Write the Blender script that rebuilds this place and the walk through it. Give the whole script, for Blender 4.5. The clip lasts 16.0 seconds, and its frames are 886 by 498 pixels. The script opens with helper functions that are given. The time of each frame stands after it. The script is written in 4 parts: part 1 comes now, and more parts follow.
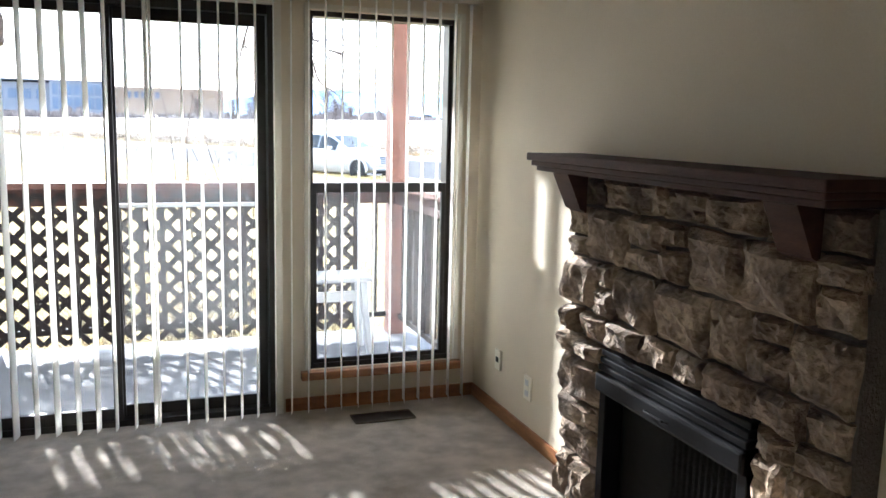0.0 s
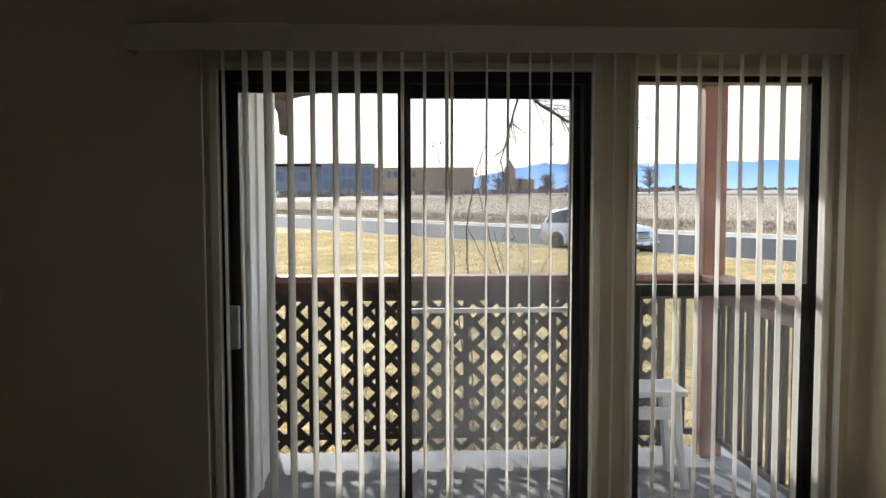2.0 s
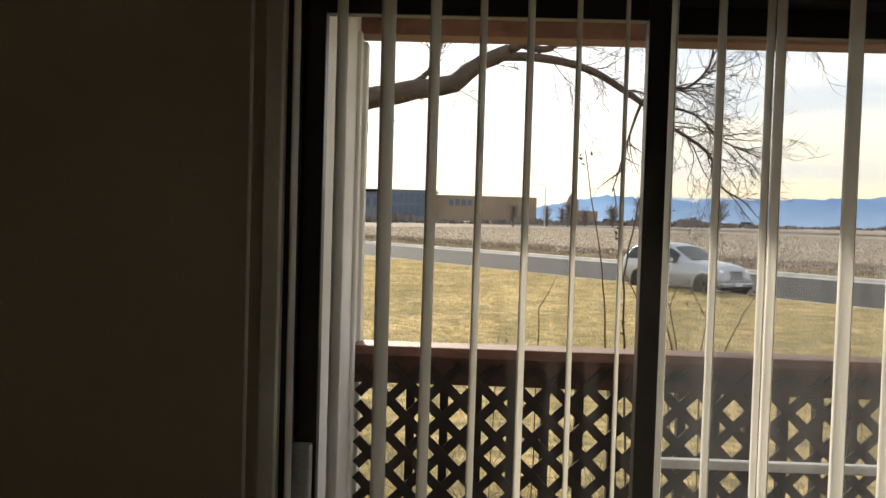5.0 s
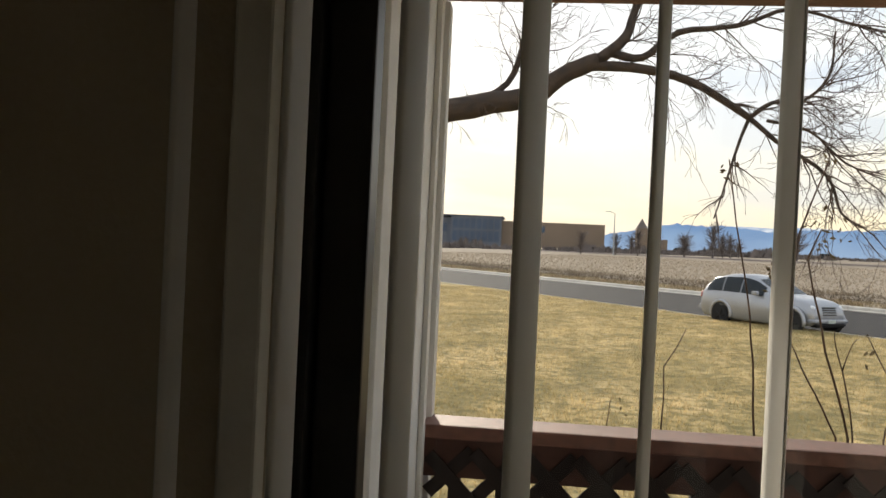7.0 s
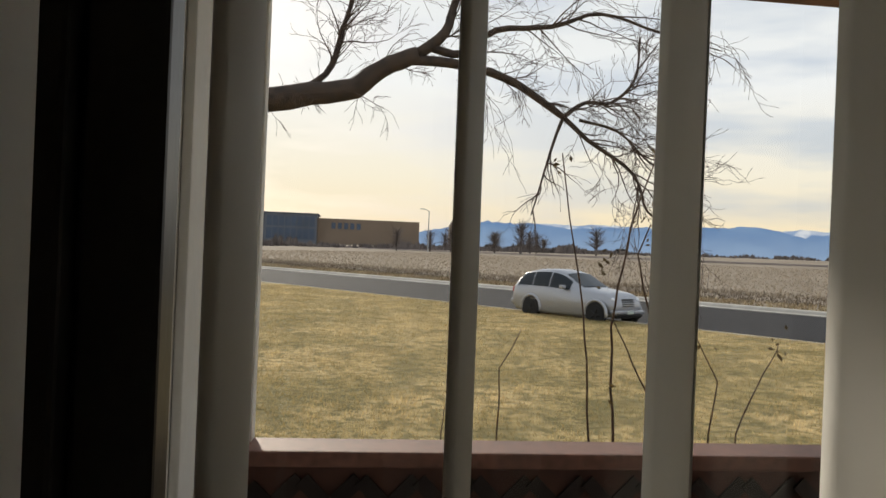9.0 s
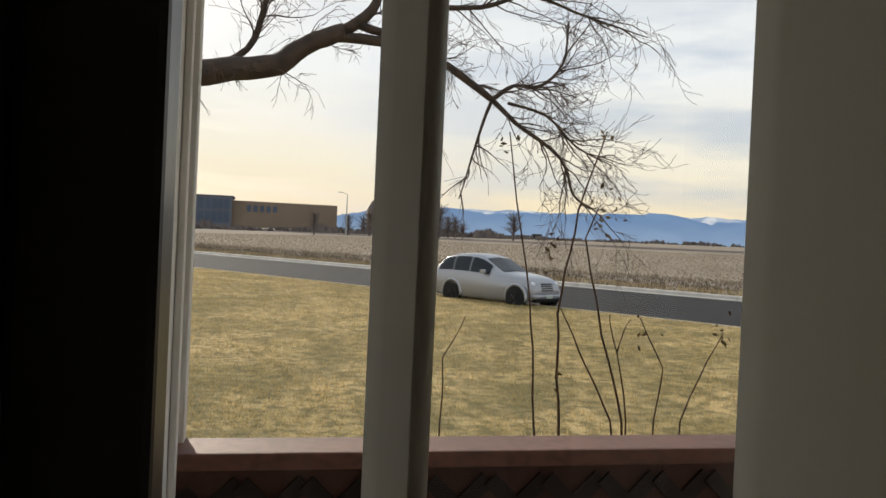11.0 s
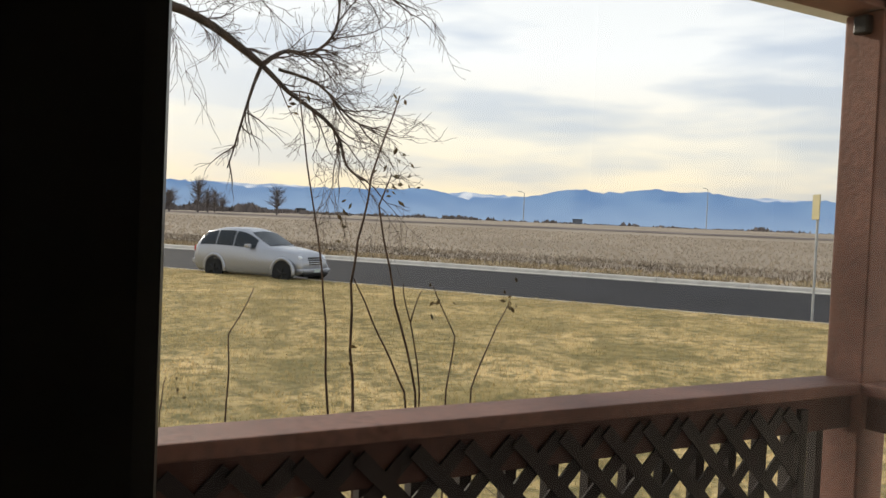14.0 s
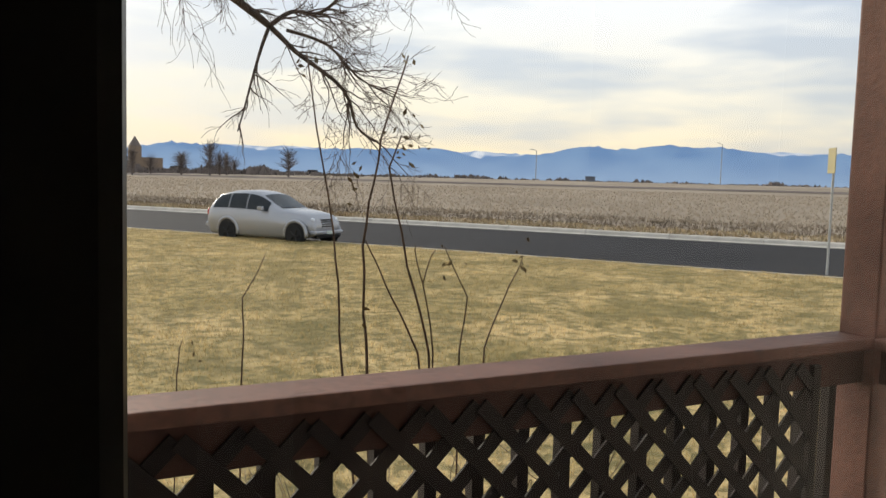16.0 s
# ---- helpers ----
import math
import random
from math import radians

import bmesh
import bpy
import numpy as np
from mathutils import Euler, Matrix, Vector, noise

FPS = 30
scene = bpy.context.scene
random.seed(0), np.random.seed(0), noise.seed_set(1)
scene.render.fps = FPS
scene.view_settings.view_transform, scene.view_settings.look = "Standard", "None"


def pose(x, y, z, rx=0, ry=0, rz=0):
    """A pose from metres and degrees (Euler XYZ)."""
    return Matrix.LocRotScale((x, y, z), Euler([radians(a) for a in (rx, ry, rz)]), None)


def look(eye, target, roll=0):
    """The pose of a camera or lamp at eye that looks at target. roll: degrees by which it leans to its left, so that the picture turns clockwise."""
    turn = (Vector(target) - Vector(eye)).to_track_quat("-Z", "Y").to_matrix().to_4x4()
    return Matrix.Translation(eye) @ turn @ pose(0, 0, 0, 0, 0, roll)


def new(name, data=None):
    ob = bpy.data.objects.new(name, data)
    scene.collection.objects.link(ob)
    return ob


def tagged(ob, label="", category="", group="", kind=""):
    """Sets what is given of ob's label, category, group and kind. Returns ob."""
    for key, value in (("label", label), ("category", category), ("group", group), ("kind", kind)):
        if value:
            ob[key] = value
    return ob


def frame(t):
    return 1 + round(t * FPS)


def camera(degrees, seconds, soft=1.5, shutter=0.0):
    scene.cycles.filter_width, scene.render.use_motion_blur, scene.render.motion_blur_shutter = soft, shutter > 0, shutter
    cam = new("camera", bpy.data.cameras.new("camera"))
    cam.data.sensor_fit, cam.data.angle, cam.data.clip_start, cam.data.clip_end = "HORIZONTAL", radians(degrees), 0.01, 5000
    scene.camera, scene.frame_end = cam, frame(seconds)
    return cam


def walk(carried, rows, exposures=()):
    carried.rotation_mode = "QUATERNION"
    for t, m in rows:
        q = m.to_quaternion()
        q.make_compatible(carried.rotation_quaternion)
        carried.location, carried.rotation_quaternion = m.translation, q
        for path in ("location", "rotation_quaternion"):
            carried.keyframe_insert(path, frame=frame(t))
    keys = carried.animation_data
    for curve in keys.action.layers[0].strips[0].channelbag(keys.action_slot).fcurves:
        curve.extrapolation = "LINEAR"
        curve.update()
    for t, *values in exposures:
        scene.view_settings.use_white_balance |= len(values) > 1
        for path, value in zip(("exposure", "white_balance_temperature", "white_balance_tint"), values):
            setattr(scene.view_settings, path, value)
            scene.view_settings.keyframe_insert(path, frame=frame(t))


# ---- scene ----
cam = camera(56.7, 16.0)
PATH = [
    (0, (0.893, -4.151, 1.504), (1.564, -2.290, 1.205), 1.3),
    (0.5, (0.877, -3.983, 1.528), (1.266, -2.036, 1.288), 0.5),
    (1, (0.882, -3.807, 1.550), (1.048, -1.822, 1.370), -0.2),
    (1.5, (0.761, -3.580, 1.537), (0.829, -1.586, 1.393), -0.1),
    (2, (0.725, -3.308, 1.565), (0.821, -1.315, 1.435), -0.1),
    (2.5, (0.681, -3.061, 1.563), (0.752, -1.066, 1.447), 0.9),
    (3, (0.673, -2.748, 1.557), (0.644, -0.751, 1.455), 1.6),
    (5.5, (0.282, -1.367, 1.570), (0.228, 0.632, 1.516), 1.6),
    (6, (0.251, -1.138, 1.560), (0.140, 0.858, 1.519), 1.9),
    (6.5, (0.240, -0.871, 1.563), (-0.018, 1.112, 1.541), 3.4),
    (7, (0.209, -0.666, 1.576), (-0.001, 1.323, 1.569), 2.7),
    (7.5, (0.181, -0.442, 1.564), (0.256, 1.556, 1.542), 1.6),
    (8, (0.171, -0.375, 1.564), (0.322, 1.619, 1.528), 1.6),
    (8.5, (0.170, -0.380, 1.567), (0.357, 1.611, 1.539), 1.9),
    (9, (0.163, -0.405, 1.575), (0.399, 1.581, 1.581), 2.3),
    (9.5, (0.168, -0.360, 1.560), (0.443, 1.620, 1.604), 1.4),
    (10, (0.182, -0.388, 1.573), (0.536, 1.580, 1.612), 0.8),
    (11.3, (0.082, -0.170, 1.560), (0.532, 1.775, 1.512), 3.2),
    (12.5, (0.071, -0.070, 1.532), (0.546, 1.870, 1.422), 5.3),
    (13, (0.071, -0.070, 1.534), (0.596, 1.856, 1.412), 5.3),
    (13.5, (0.068, -0.068, 1.537), (0.786, 1.797, 1.449), 3.6),
    (14, (0.056, -0.066, 1.539), (1.024, 1.683, 1.478), 2.5),
    (14.5, (0.053, -0.066, 1.540), (1.088, 1.644, 1.479), 3.7),
    (15, (0.056, -0.066, 1.540), (1.077, 1.652, 1.481), 4.0),
    (15.5, (0.058, -0.066, 1.540), (1.035, 1.679, 1.496), 3.9),
    (16, (0.061, -0.066, 1.544), (1.002, 1.691, 1.384), 1.6),
]
walk(cam, [(t, look(eye, target, roll)) for t, eye, target, roll in PATH], exposures=[
    (0, 3.2, 5350, 10), (0.5, 2.65, 5500, 10), (1.0, 2.0, 5600, 10), (1.5, 1.62, 5750, 10), (2.0, 1.48, 5900, 10), (3.0, 1.25, 6500, 10),
    (5.5, 0.8, 6850, 10), (7.0, 0.48, 6750, 10), (9.0, 0.12, 6700, 10), (12.5, 0.15, 6600, 10), (14.5, 0.32, 6650, 10), (16.0, 0.3, 6600, 10)])

# ---- world, sun ----
SUN_EL, SUN_AZ = radians(21.5), radians(13)
world = bpy.data.worlds.new("sky")
scene.world = world
world.use_nodes = True
wn, wl = world.node_tree.nodes, world.node_tree.links
wn.clear()
w_out = wn.new("ShaderNodeOutputWorld")
w_bg = wn.new("ShaderNodeBackground")
w_sky = wn.new("ShaderNodeTexSky")
w_sky.sky_type, w_sky.sun_disc = "NISHITA", False
w_sky.sun_elevation, w_sky.sun_rotation = SUN_EL, -SUN_AZ
w_sky.dust_density = 2.0
w_tc = wn.new("ShaderNodeTexCoord")
w_map = wn.new("ShaderNodeMapping")
w_map.inputs["Scale"].default_value = (1.3, 1.3, 7.0)
w_noise = wn.new("ShaderNodeTexNoise")
w_noise.inputs["Scale"].default_value, w_noise.inputs["Detail"].default_value = 2.6, 7
w_noise.inputs["Roughness"].default_value = 0.5
w_ramp = wn.new("ShaderNodeValToRGB")
w_ramp.color_ramp.elements[0].position, w_ramp.color_ramp.elements[1].position = 0.42, 0.58
w_ramp.color_ramp.elements[0].color, w_ramp.color_ramp.elements[1].color = (0.36, 0.36, 0.36, 1), (0.95, 0.93, 0.93, 1)
w_sep = wn.new("ShaderNodeSeparateXYZ")
w_grad = wn.new("ShaderNodeValToRGB")
ge = w_grad.color_ramp.elements
ge[0].position, ge[0].color = 0.0, (9.5, 7.6, 4.6, 1)
ge[1].position, ge[1].color = 0.09, (9.3, 8.6, 7.0, 1)
g2 = ge.new(0.2)
g2.color = (9.0, 9.2, 9.3, 1)
g3 = ge.new(0.5)
g3.color = (7.0, 7.5, 8.0, 1)
w_blue = wn.new("ShaderNodeMixRGB")
w_blue.blend_type, w_blue.inputs[0].default_value = "MIX", 0.75
w_blue.inputs[2].default_value = (3.9, 4.9, 6.6, 1)
w_mix = wn.new("ShaderNodeMixRGB")
wl.new(w_tc.outputs["Generated"], w_map.inputs["Vector"])
wl.new(w_map.outputs["Vector"], w_noise.inputs["Vector"])
wl.new(w_noise.outputs["Fac"], w_ramp.inputs["Fac"])
wl.new(w_tc.outputs["Generated"], w_sep.inputs["Vector"])
wl.new(w_sep.outputs["Z"], w_grad.inputs["Fac"])
wl.new(w_sky.outputs["Color"], w_blue.inputs[1])
wl.new(w_ramp.outputs["Color"], w_mix.inputs[0])
wl.new(w_blue.outputs["Color"], w_mix.inputs[1])
wl.new(w_grad.outputs["Color"], w_mix.inputs[2])
wl.new(w_mix.outputs["Color"], w_bg.inputs["Color"])
w_bg.inputs["Strength"].default_value = 0.1
wl.new(w_bg.outputs["Background"], w_out.inputs["Surface"])

sun_data = bpy.data.lights.new("sun", "SUN")
sun_data.energy, sun_data.angle, sun_data.color = 3.2, radians(1.6), (1.0, 0.91, 0.78)
sun = new("sun", sun_data)
travel = Vector((math.sin(SUN_AZ) * math.cos(SUN_EL), -math.cos(SUN_AZ) * math.cos(SUN_EL), -math.sin(SUN_EL)))
sun.matrix_world = look((0, 30, 20), Vector((0, 30, 20)) + travel)


# ---- materials ----
def mat(name, base, rough=0.6, var=0.12, scale=6.0, fine=80.0, bump=0.1, metal=0.0, dark=None, stretch=(1, 1, 1), dist=0.004, island=0.0, objrand=0.0, spec=0.5):
    """A surface with broad blotches, fine grain and relief."""
    m = bpy.data.materials.new(name)
    m.use_nodes = True
    n, l = m.node_tree.nodes, m.node_tree.links
    b = n["Principled BSDF"]
    b.inputs["Roughness"].default_value, b.inputs["Metallic"].default_value = rough, metal
    b.inputs["Specular IOR Level"].default_value = spec
    tc = n.new("ShaderNodeTexCoord")
    mp = n.new("ShaderNodeMapping")
    mp.inputs["Scale"].default_value = stretch
    l.new(tc.outputs["Object"], mp.inputs["Vector"])
    n1, n2 = n.new("ShaderNodeTexNoise"), n.new("ShaderNodeTexNoise")
    n1.inputs["Scale"].default_value, n1.inputs["Detail"].default_value = scale, 5
    n2.inputs["Scale"].default_value, n2.inputs["Detail"].default_value = fine, 4
    for q in (n1, n2):
        l.new(mp.outputs["Vector"], q.inputs["Vector"])
    dk = dark or tuple(c * (1 - 2.2 * var) for c in base)
    r = n.new("ShaderNodeValToRGB")
    r.color_ramp.elements[0].position, r.color_ramp.elements[1].position = 0.34, 0.66
    r.color_ramp.elements[0].color = (*[max(0, c) for c in dk], 1)
    r.color_ramp.elements[1].color = (*base, 1)
    l.new(n1.outputs["Fac"], r.inputs["Fac"])
    mix = n.new("ShaderNodeMixRGB")
    mix.blend_type, mix.inputs[0].default_value = "OVERLAY", min(1.0, var * 3)
    l.new(r.outputs["Color"], mix.inputs[1])
    l.new(n2.outputs["Fac"], mix.inputs[2])
    last = mix.outputs["Color"]
    if island or objrand:
        hsv = n.new("ShaderNodeHueSaturation")
        mr = n.new("ShaderNodeMapRange")
        k = island or objrand
        mr.inputs["To Min"].default_value, mr.inputs["To Max"].default_value = 1 - k, 1 + k
        src = n.new("ShaderNodeNewGeometry").outputs["Random Per Island"] if island else n.new("ShaderNodeObjectInfo").outputs["Random"]
        l.new(src, mr.inputs["Value"])
        l.new(mr.outputs["Result"], hsv.inputs["Value"])
        l.new(last, hsv.inputs["Color"])
        last = hsv.outputs["Color"]
    l.new(last, b.inputs["Base Color"])
    if bump:
        bp = n.new("ShaderNodeBump")
        bp.inputs["Strength"].default_value, bp.inputs["Distance"].default_value = bump, dist
        l.new(n2.outputs["Fac"], bp.inputs["Height"])
        l.new(bp.outputs["Normal"], b.inputs["Normal"])
    return m


def see_through(name, tint, clear, rough=0.0, gloss=True):
    """Thin glass or insect screen: part clear, part tinted."""
    m = bpy.data.materials.new(name)
    m.use_nodes = True
    n, l = m.node_tree.nodes, m.node_tree.links
    n.clear()
    out = n.new("ShaderNodeOutputMaterial")
    tr = n.new("ShaderNodeBsdfTransparent")
    tr.inputs["Color"].default_value = (*tint, 1)
    mx = n.new("ShaderNodeMixShader")
    if gloss:
        g = n.new("ShaderNodeBsdfGlossy")
        g.inputs["Roughness"].default_value = rough
        fr = n.new("ShaderNodeFresnel")
        fr.inputs["IOR"].default_value = 1.5
        l.new(fr.outputs["Fac"], mx.inputs["Fac"])
    else:
        g = n.new("ShaderNodeBsdfDiffuse")
        g.inputs["Color"].default_value = (0.35, 0.36, 0.38, 1)
        mx.inputs["Fac"].default_value = 1 - clear
    l.new(tr.outputs["BSDF"], mx.inputs[1])
    l.new(g.outputs["BSDF"], mx.inputs[2])
    l.new(mx.outputs["Shader"], out.inputs["Surface"])
    return m


M_WALL = mat("wall_paint", (0.74, 0.66, 0.52), 0.75, 0.04, 1.5, 130, 0.25, dist=0.003)
M_CEIL = mat("ceiling_paint", (0.75, 0.73, 0.68), 0.85, 0.04, 3, 60, 0.5)
M_CARPET = mat("carpet", (0.55, 0.49, 0.425), 0.95, 0.16, 9, 240, 0.9, dark=(0.38, 0.34, 0.29), dist=0.012, spec=0.1)
M_OAK = mat("oak", (0.42, 0.20, 0.085), 0.4, 0.14, 6, 60, 0.15, stretch=(1, 1, 6), dark=(0.26, 0.11, 0.045))
M_CASING = mat("cream_casing", (0.78, 0.74, 0.65), 0.45, 0.05, 5, 90, 0.1)
M_BRONZE = mat("bronze_aluminium", (0.028, 0.025, 0.023), 0.4, 0.1, 8, 120, 0.05, metal=0.3)
M_ALU = mat("mill_aluminium", (0.55, 0.56, 0.57), 0.38, 0.08, 12, 150, 0.05, metal=0.6)
M_VINYL = mat("blind_vinyl", (0.90, 0.89, 0.86), 0.5, 0.05, 3, 60, 0.05)
M_VALANCE = mat("valance_vinyl", (0.62, 0.57, 0.47), 0.5, 0.04, 4, 80, 0.05)
vn, vlk = M_VINYL.node_tree.nodes, M_VINYL.node_tree.links
v_tr = vn.new("ShaderNodeBsdfTranslucent")
v_tr.inputs["Color"].default_value = (0.98, 0.97, 0.93, 1)
v_mx = vn.new("ShaderNodeMixShader")
v_mx.inputs["Fac"].default_value = 0.6
vlk.new(vn["Principled BSDF"].outputs["BSDF"], v_mx.inputs[1])
vlk.new(v_tr.outputs["BSDF"], v_mx.inputs[2])
vlk.new(v_mx.outputs["Shader"], vn["Material Output"].inputs["Surface"])
M_GLASS = see_through("window_glass", (0.96, 0.97, 0.96), 1)
M_SCREEN = see_through("insect_screen", (0.96, 0.97, 0.98), 0.78, gloss=False)
M_STONE = mat("split_stone", (0.37, 0.28, 0.195), 0.9, 0.2, 7, 45, 0.9, dark=(0.15, 0.115, 0.09), dist=0.02, objrand=0.35)
M_MORTAR = mat("mortar", (0.12, 0.105, 0.09), 0.95, 0.12, 12, 90, 0.7, dist=0.01)
M_MANTEL = mat("mantel_wood", (0.072, 0.034, 0.024), 0.6, 0.15, 5, 70, 0.15, stretch=(5, 1, 5), spec=0.2)
M_BLACK = mat("black_enamel", (0.006, 0.006, 0.007), 0.38, 0.1, 10, 90, 0.03, spec=0.15)
M_SOOT = mat("firebox", (0.005, 0.0045, 0.004), 0.95, 0.2, 6, 40, 0.4)
M_MESHC = mat("spark_curtain", (0.016, 0.016, 0.016), 0.5, 0.2, 60, 300, 0.6, metal=0.2, spec=0.15)
M_BRASS = mat("ivory_plastic", (0.86, 0.82, 0.70), 0.4, 0.03, 10, 100, 0.02)
M_VENT = mat("brown_register", (0.10, 0.07, 0.05), 0.5, 0.1, 20, 100, 0.05, metal=0.3)
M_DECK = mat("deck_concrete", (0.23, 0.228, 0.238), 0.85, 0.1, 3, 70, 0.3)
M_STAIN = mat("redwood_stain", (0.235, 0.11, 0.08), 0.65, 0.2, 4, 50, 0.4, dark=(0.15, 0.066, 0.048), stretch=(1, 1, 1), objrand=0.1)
# Redwood stain darkened: the shade under the cap board is in the colour.
M_FASCIA = mat("stain_painted_shade", (0.12, 0.052, 0.038), 0.75, 0.2, 4, 50, 0.4)
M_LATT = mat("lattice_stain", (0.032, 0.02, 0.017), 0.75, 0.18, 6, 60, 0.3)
M_SIDING = mat("white_siding", (0.80, 0.79, 0.77), 0.6, 0.06, 3, 70, 0.15)
M_PLASTIC = mat("white_resin", (0.66, 0.67, 0.68), 0.45, 0.05, 6, 70, 0.05)


def turf(name, straw, green, earth, island=0.0):
    """Dormant lawn: dull green patches, hand-wide tufts and fine grain."""
    m = mat(name, straw, 0.95, 0.2, 0.5, 30, 0.8, dark=green, dist=0.03, island=island, spec=0.08)
    n, l = m.node_tree.nodes, m.node_tree.links
    b = n["Principled BSDF"]
    src = b.inputs["Base Color"].links[0].from_socket
    tc = n.new("ShaderNodeTexCoord")
    for scale, lo, hi, share in ((1.1, 0.40, 0.53, 0.6), (5.0, 0.43, 0.54, 0.75)):
        nz, rp, mx = n.new("ShaderNodeTexNoise"), n.new("ShaderNodeMapRange"), n.new("ShaderNodeMixRGB")
        nz.inputs["Scale"].default_value, nz.inputs["Detail"].default_value, nz.inputs["Roughness"].default_value = scale, 6, 0.65
        rp.inputs["From Min"].default_value, rp.inputs["From Max"].default_value = lo, hi
        rp.inputs["To Min"].default_value, rp.inputs["To Max"].default_value = share, 0.0
        l.new(tc.outputs["Object"], nz.inputs["Vector"])
        l.new(nz.outputs["Fac"], rp.inputs["Value"])
        l.new(rp.outputs["Result"], mx.inputs[0])
        l.new(src, mx.inputs[1])
        mx.inputs[2].default_value = (*earth, 1)
        src = mx.outputs["Color"]
    l.new(src, b.inputs["Base Color"])
    return m


M_GRASS = turf("dormant_turf", (0.62, 0.46, 0.23), (0.35, 0.27, 0.12), (0.125, 0.115, 0.05))
M_BLADE = turf("grass_blades", (0.80, 0.60, 0.31), (0.46, 0.37, 0.17), (0.15, 0.14, 0.06), island=0.5)
M_FIELD = mat("dry_field", (0.33, 0.275, 0.215), 0.95, 0.16, 0.08, 1.6, 0.6, dark=(0.25, 0.205, 0.158), dist=0.1, spec=0.05)
M_VERGE = mat("verge_straw", (0.52, 0.42, 0.26), 0.95, 0.2, 0.5, 6, 0, dark=(0.30, 0.22, 0.13), island=0.4, spec=0.05)
M_STALK = mat("dark_stalks", (0.20, 0.15, 0.105), 0.95, 0.2, 0.5, 6, 0, dark=(0.11, 0.085, 0.065), island=0.4, spec=0.05)
M_WEED = mat("dry_weeds", (0.37, 0.315, 0.25), 0.95, 0.2, 0.3, 6, 0, dark=(0.30, 0.25, 0.19), island=0.12, spec=0.05)
M_ASPH = mat("asphalt", (0.028, 0.028, 0.032), 0.9, 0.14, 0.35, 60, 0.5, spec=0.12)
M_KERB = mat("kerb_concrete", (0.60, 0.55, 0.48), 0.9, 0.1, 2, 50, 0.3, island=0.08)
M_BARK = mat("bark", (0.10, 0.07, 0.052), 0.95, 0.25, 14, 70, 1.0, dark=(0.035, 0.026, 0.022), dist=0.02)
M_TWIG = mat("twig_bark", (0.09, 0.06, 0.045), 0.9, 0.15, 20, 90, 0.2)
M_ROSE = mat("rose_cane", (0.13, 0.075, 0.045), 0.7, 0.2, 20, 90, 0.3)
M_LEAF = mat("dry_leaf", (0.19, 0.13, 0.05), 0.7, 0.2, 30, 120, 0.1, island=0.4)
M_CAR = mat("silver_paint", (0.40, 0.405, 0.43), 0.25, 0.02, 3, 200, 0.0, metal=0.4)
M_CARGLASS = mat("tinted_glass", (0.02, 0.025, 0.03), 0.08, 0.05, 4, 60, 0.0, spec=0.25)
M_TYRE = mat("tyre", (0.012, 0.012, 0.013), 0.85, 0.1, 20, 120, 0.2)
M_RIM = mat("alloy", (0.03, 0.03, 0.032), 0.4, 0.05, 10, 80, 0.0, metal=0.6)
M_LAMPG = mat("headlight", (0.75, 0.77, 0.8), 0.12, 0.03, 10, 80, 0.0)
M_RED = mat("tail_lamp", (0.42, 0.03, 0.02), 0.2, 0.05, 10, 80, 0.0)
M_PLATE = mat("plate", (0.5, 0.55, 0.5), 0.5, 0.05, 10, 80, 0.0)
M_HAZEWOOD = mat("far_wood", (0.23, 0.195, 0.18), 1.0, 0.2, 0.2, 2, 0, spec=0.0)
M_BRICK = mat("tan_brick", (0.27, 0.20, 0.145), 0.9, 0.08, 0.2, 3, 0.2)
M_CURTAIN = mat("blue_glazing", (0.06, 0.10, 0.17), 0.2, 0.1, 0.2, 2, 0)
M_DKWALL = mat("grey_cladding", (0.14, 0.155, 0.19), 0.6, 0.08, 0.2, 2, 0.1)
M_STEEL = mat("galvanised", (0.42, 0.43, 0.44), 0.45, 0.1, 20, 100, 0.05, metal=0.5)
M_YELLOW = mat("sign_yellow", (0.36, 0.31, 0.15), 0.5, 0.06, 8, 80, 0.02)
M_DARKCAR = mat("dark_paint", (0.02, 0.022, 0.03), 0.25, 0.05, 4, 50, 0)


def add_translucent(m, colour, share):
    n, l = m.node_tree.nodes, m.node_tree.links
    tr, mx = n.new("ShaderNodeBsdfTranslucent"), n.new("ShaderNodeMixShader")
    tr.inputs["Color"].default_value = (*colour, 1)
    mx.inputs["Fac"].default_value = share
    l.new(n["Principled BSDF"].outputs["BSDF"], mx.inputs[1])
    l.new(tr.outputs["BSDF"], mx.inputs[2])
    l.new(mx.outputs["Shader"], n["Material Output"].inputs["Surface"])


add_translucent(M_BLADE, (0.62, 0.47, 0.24), 0.3)
add_translucent(M_WEED, (0.40, 0.33, 0.25), 0.3)


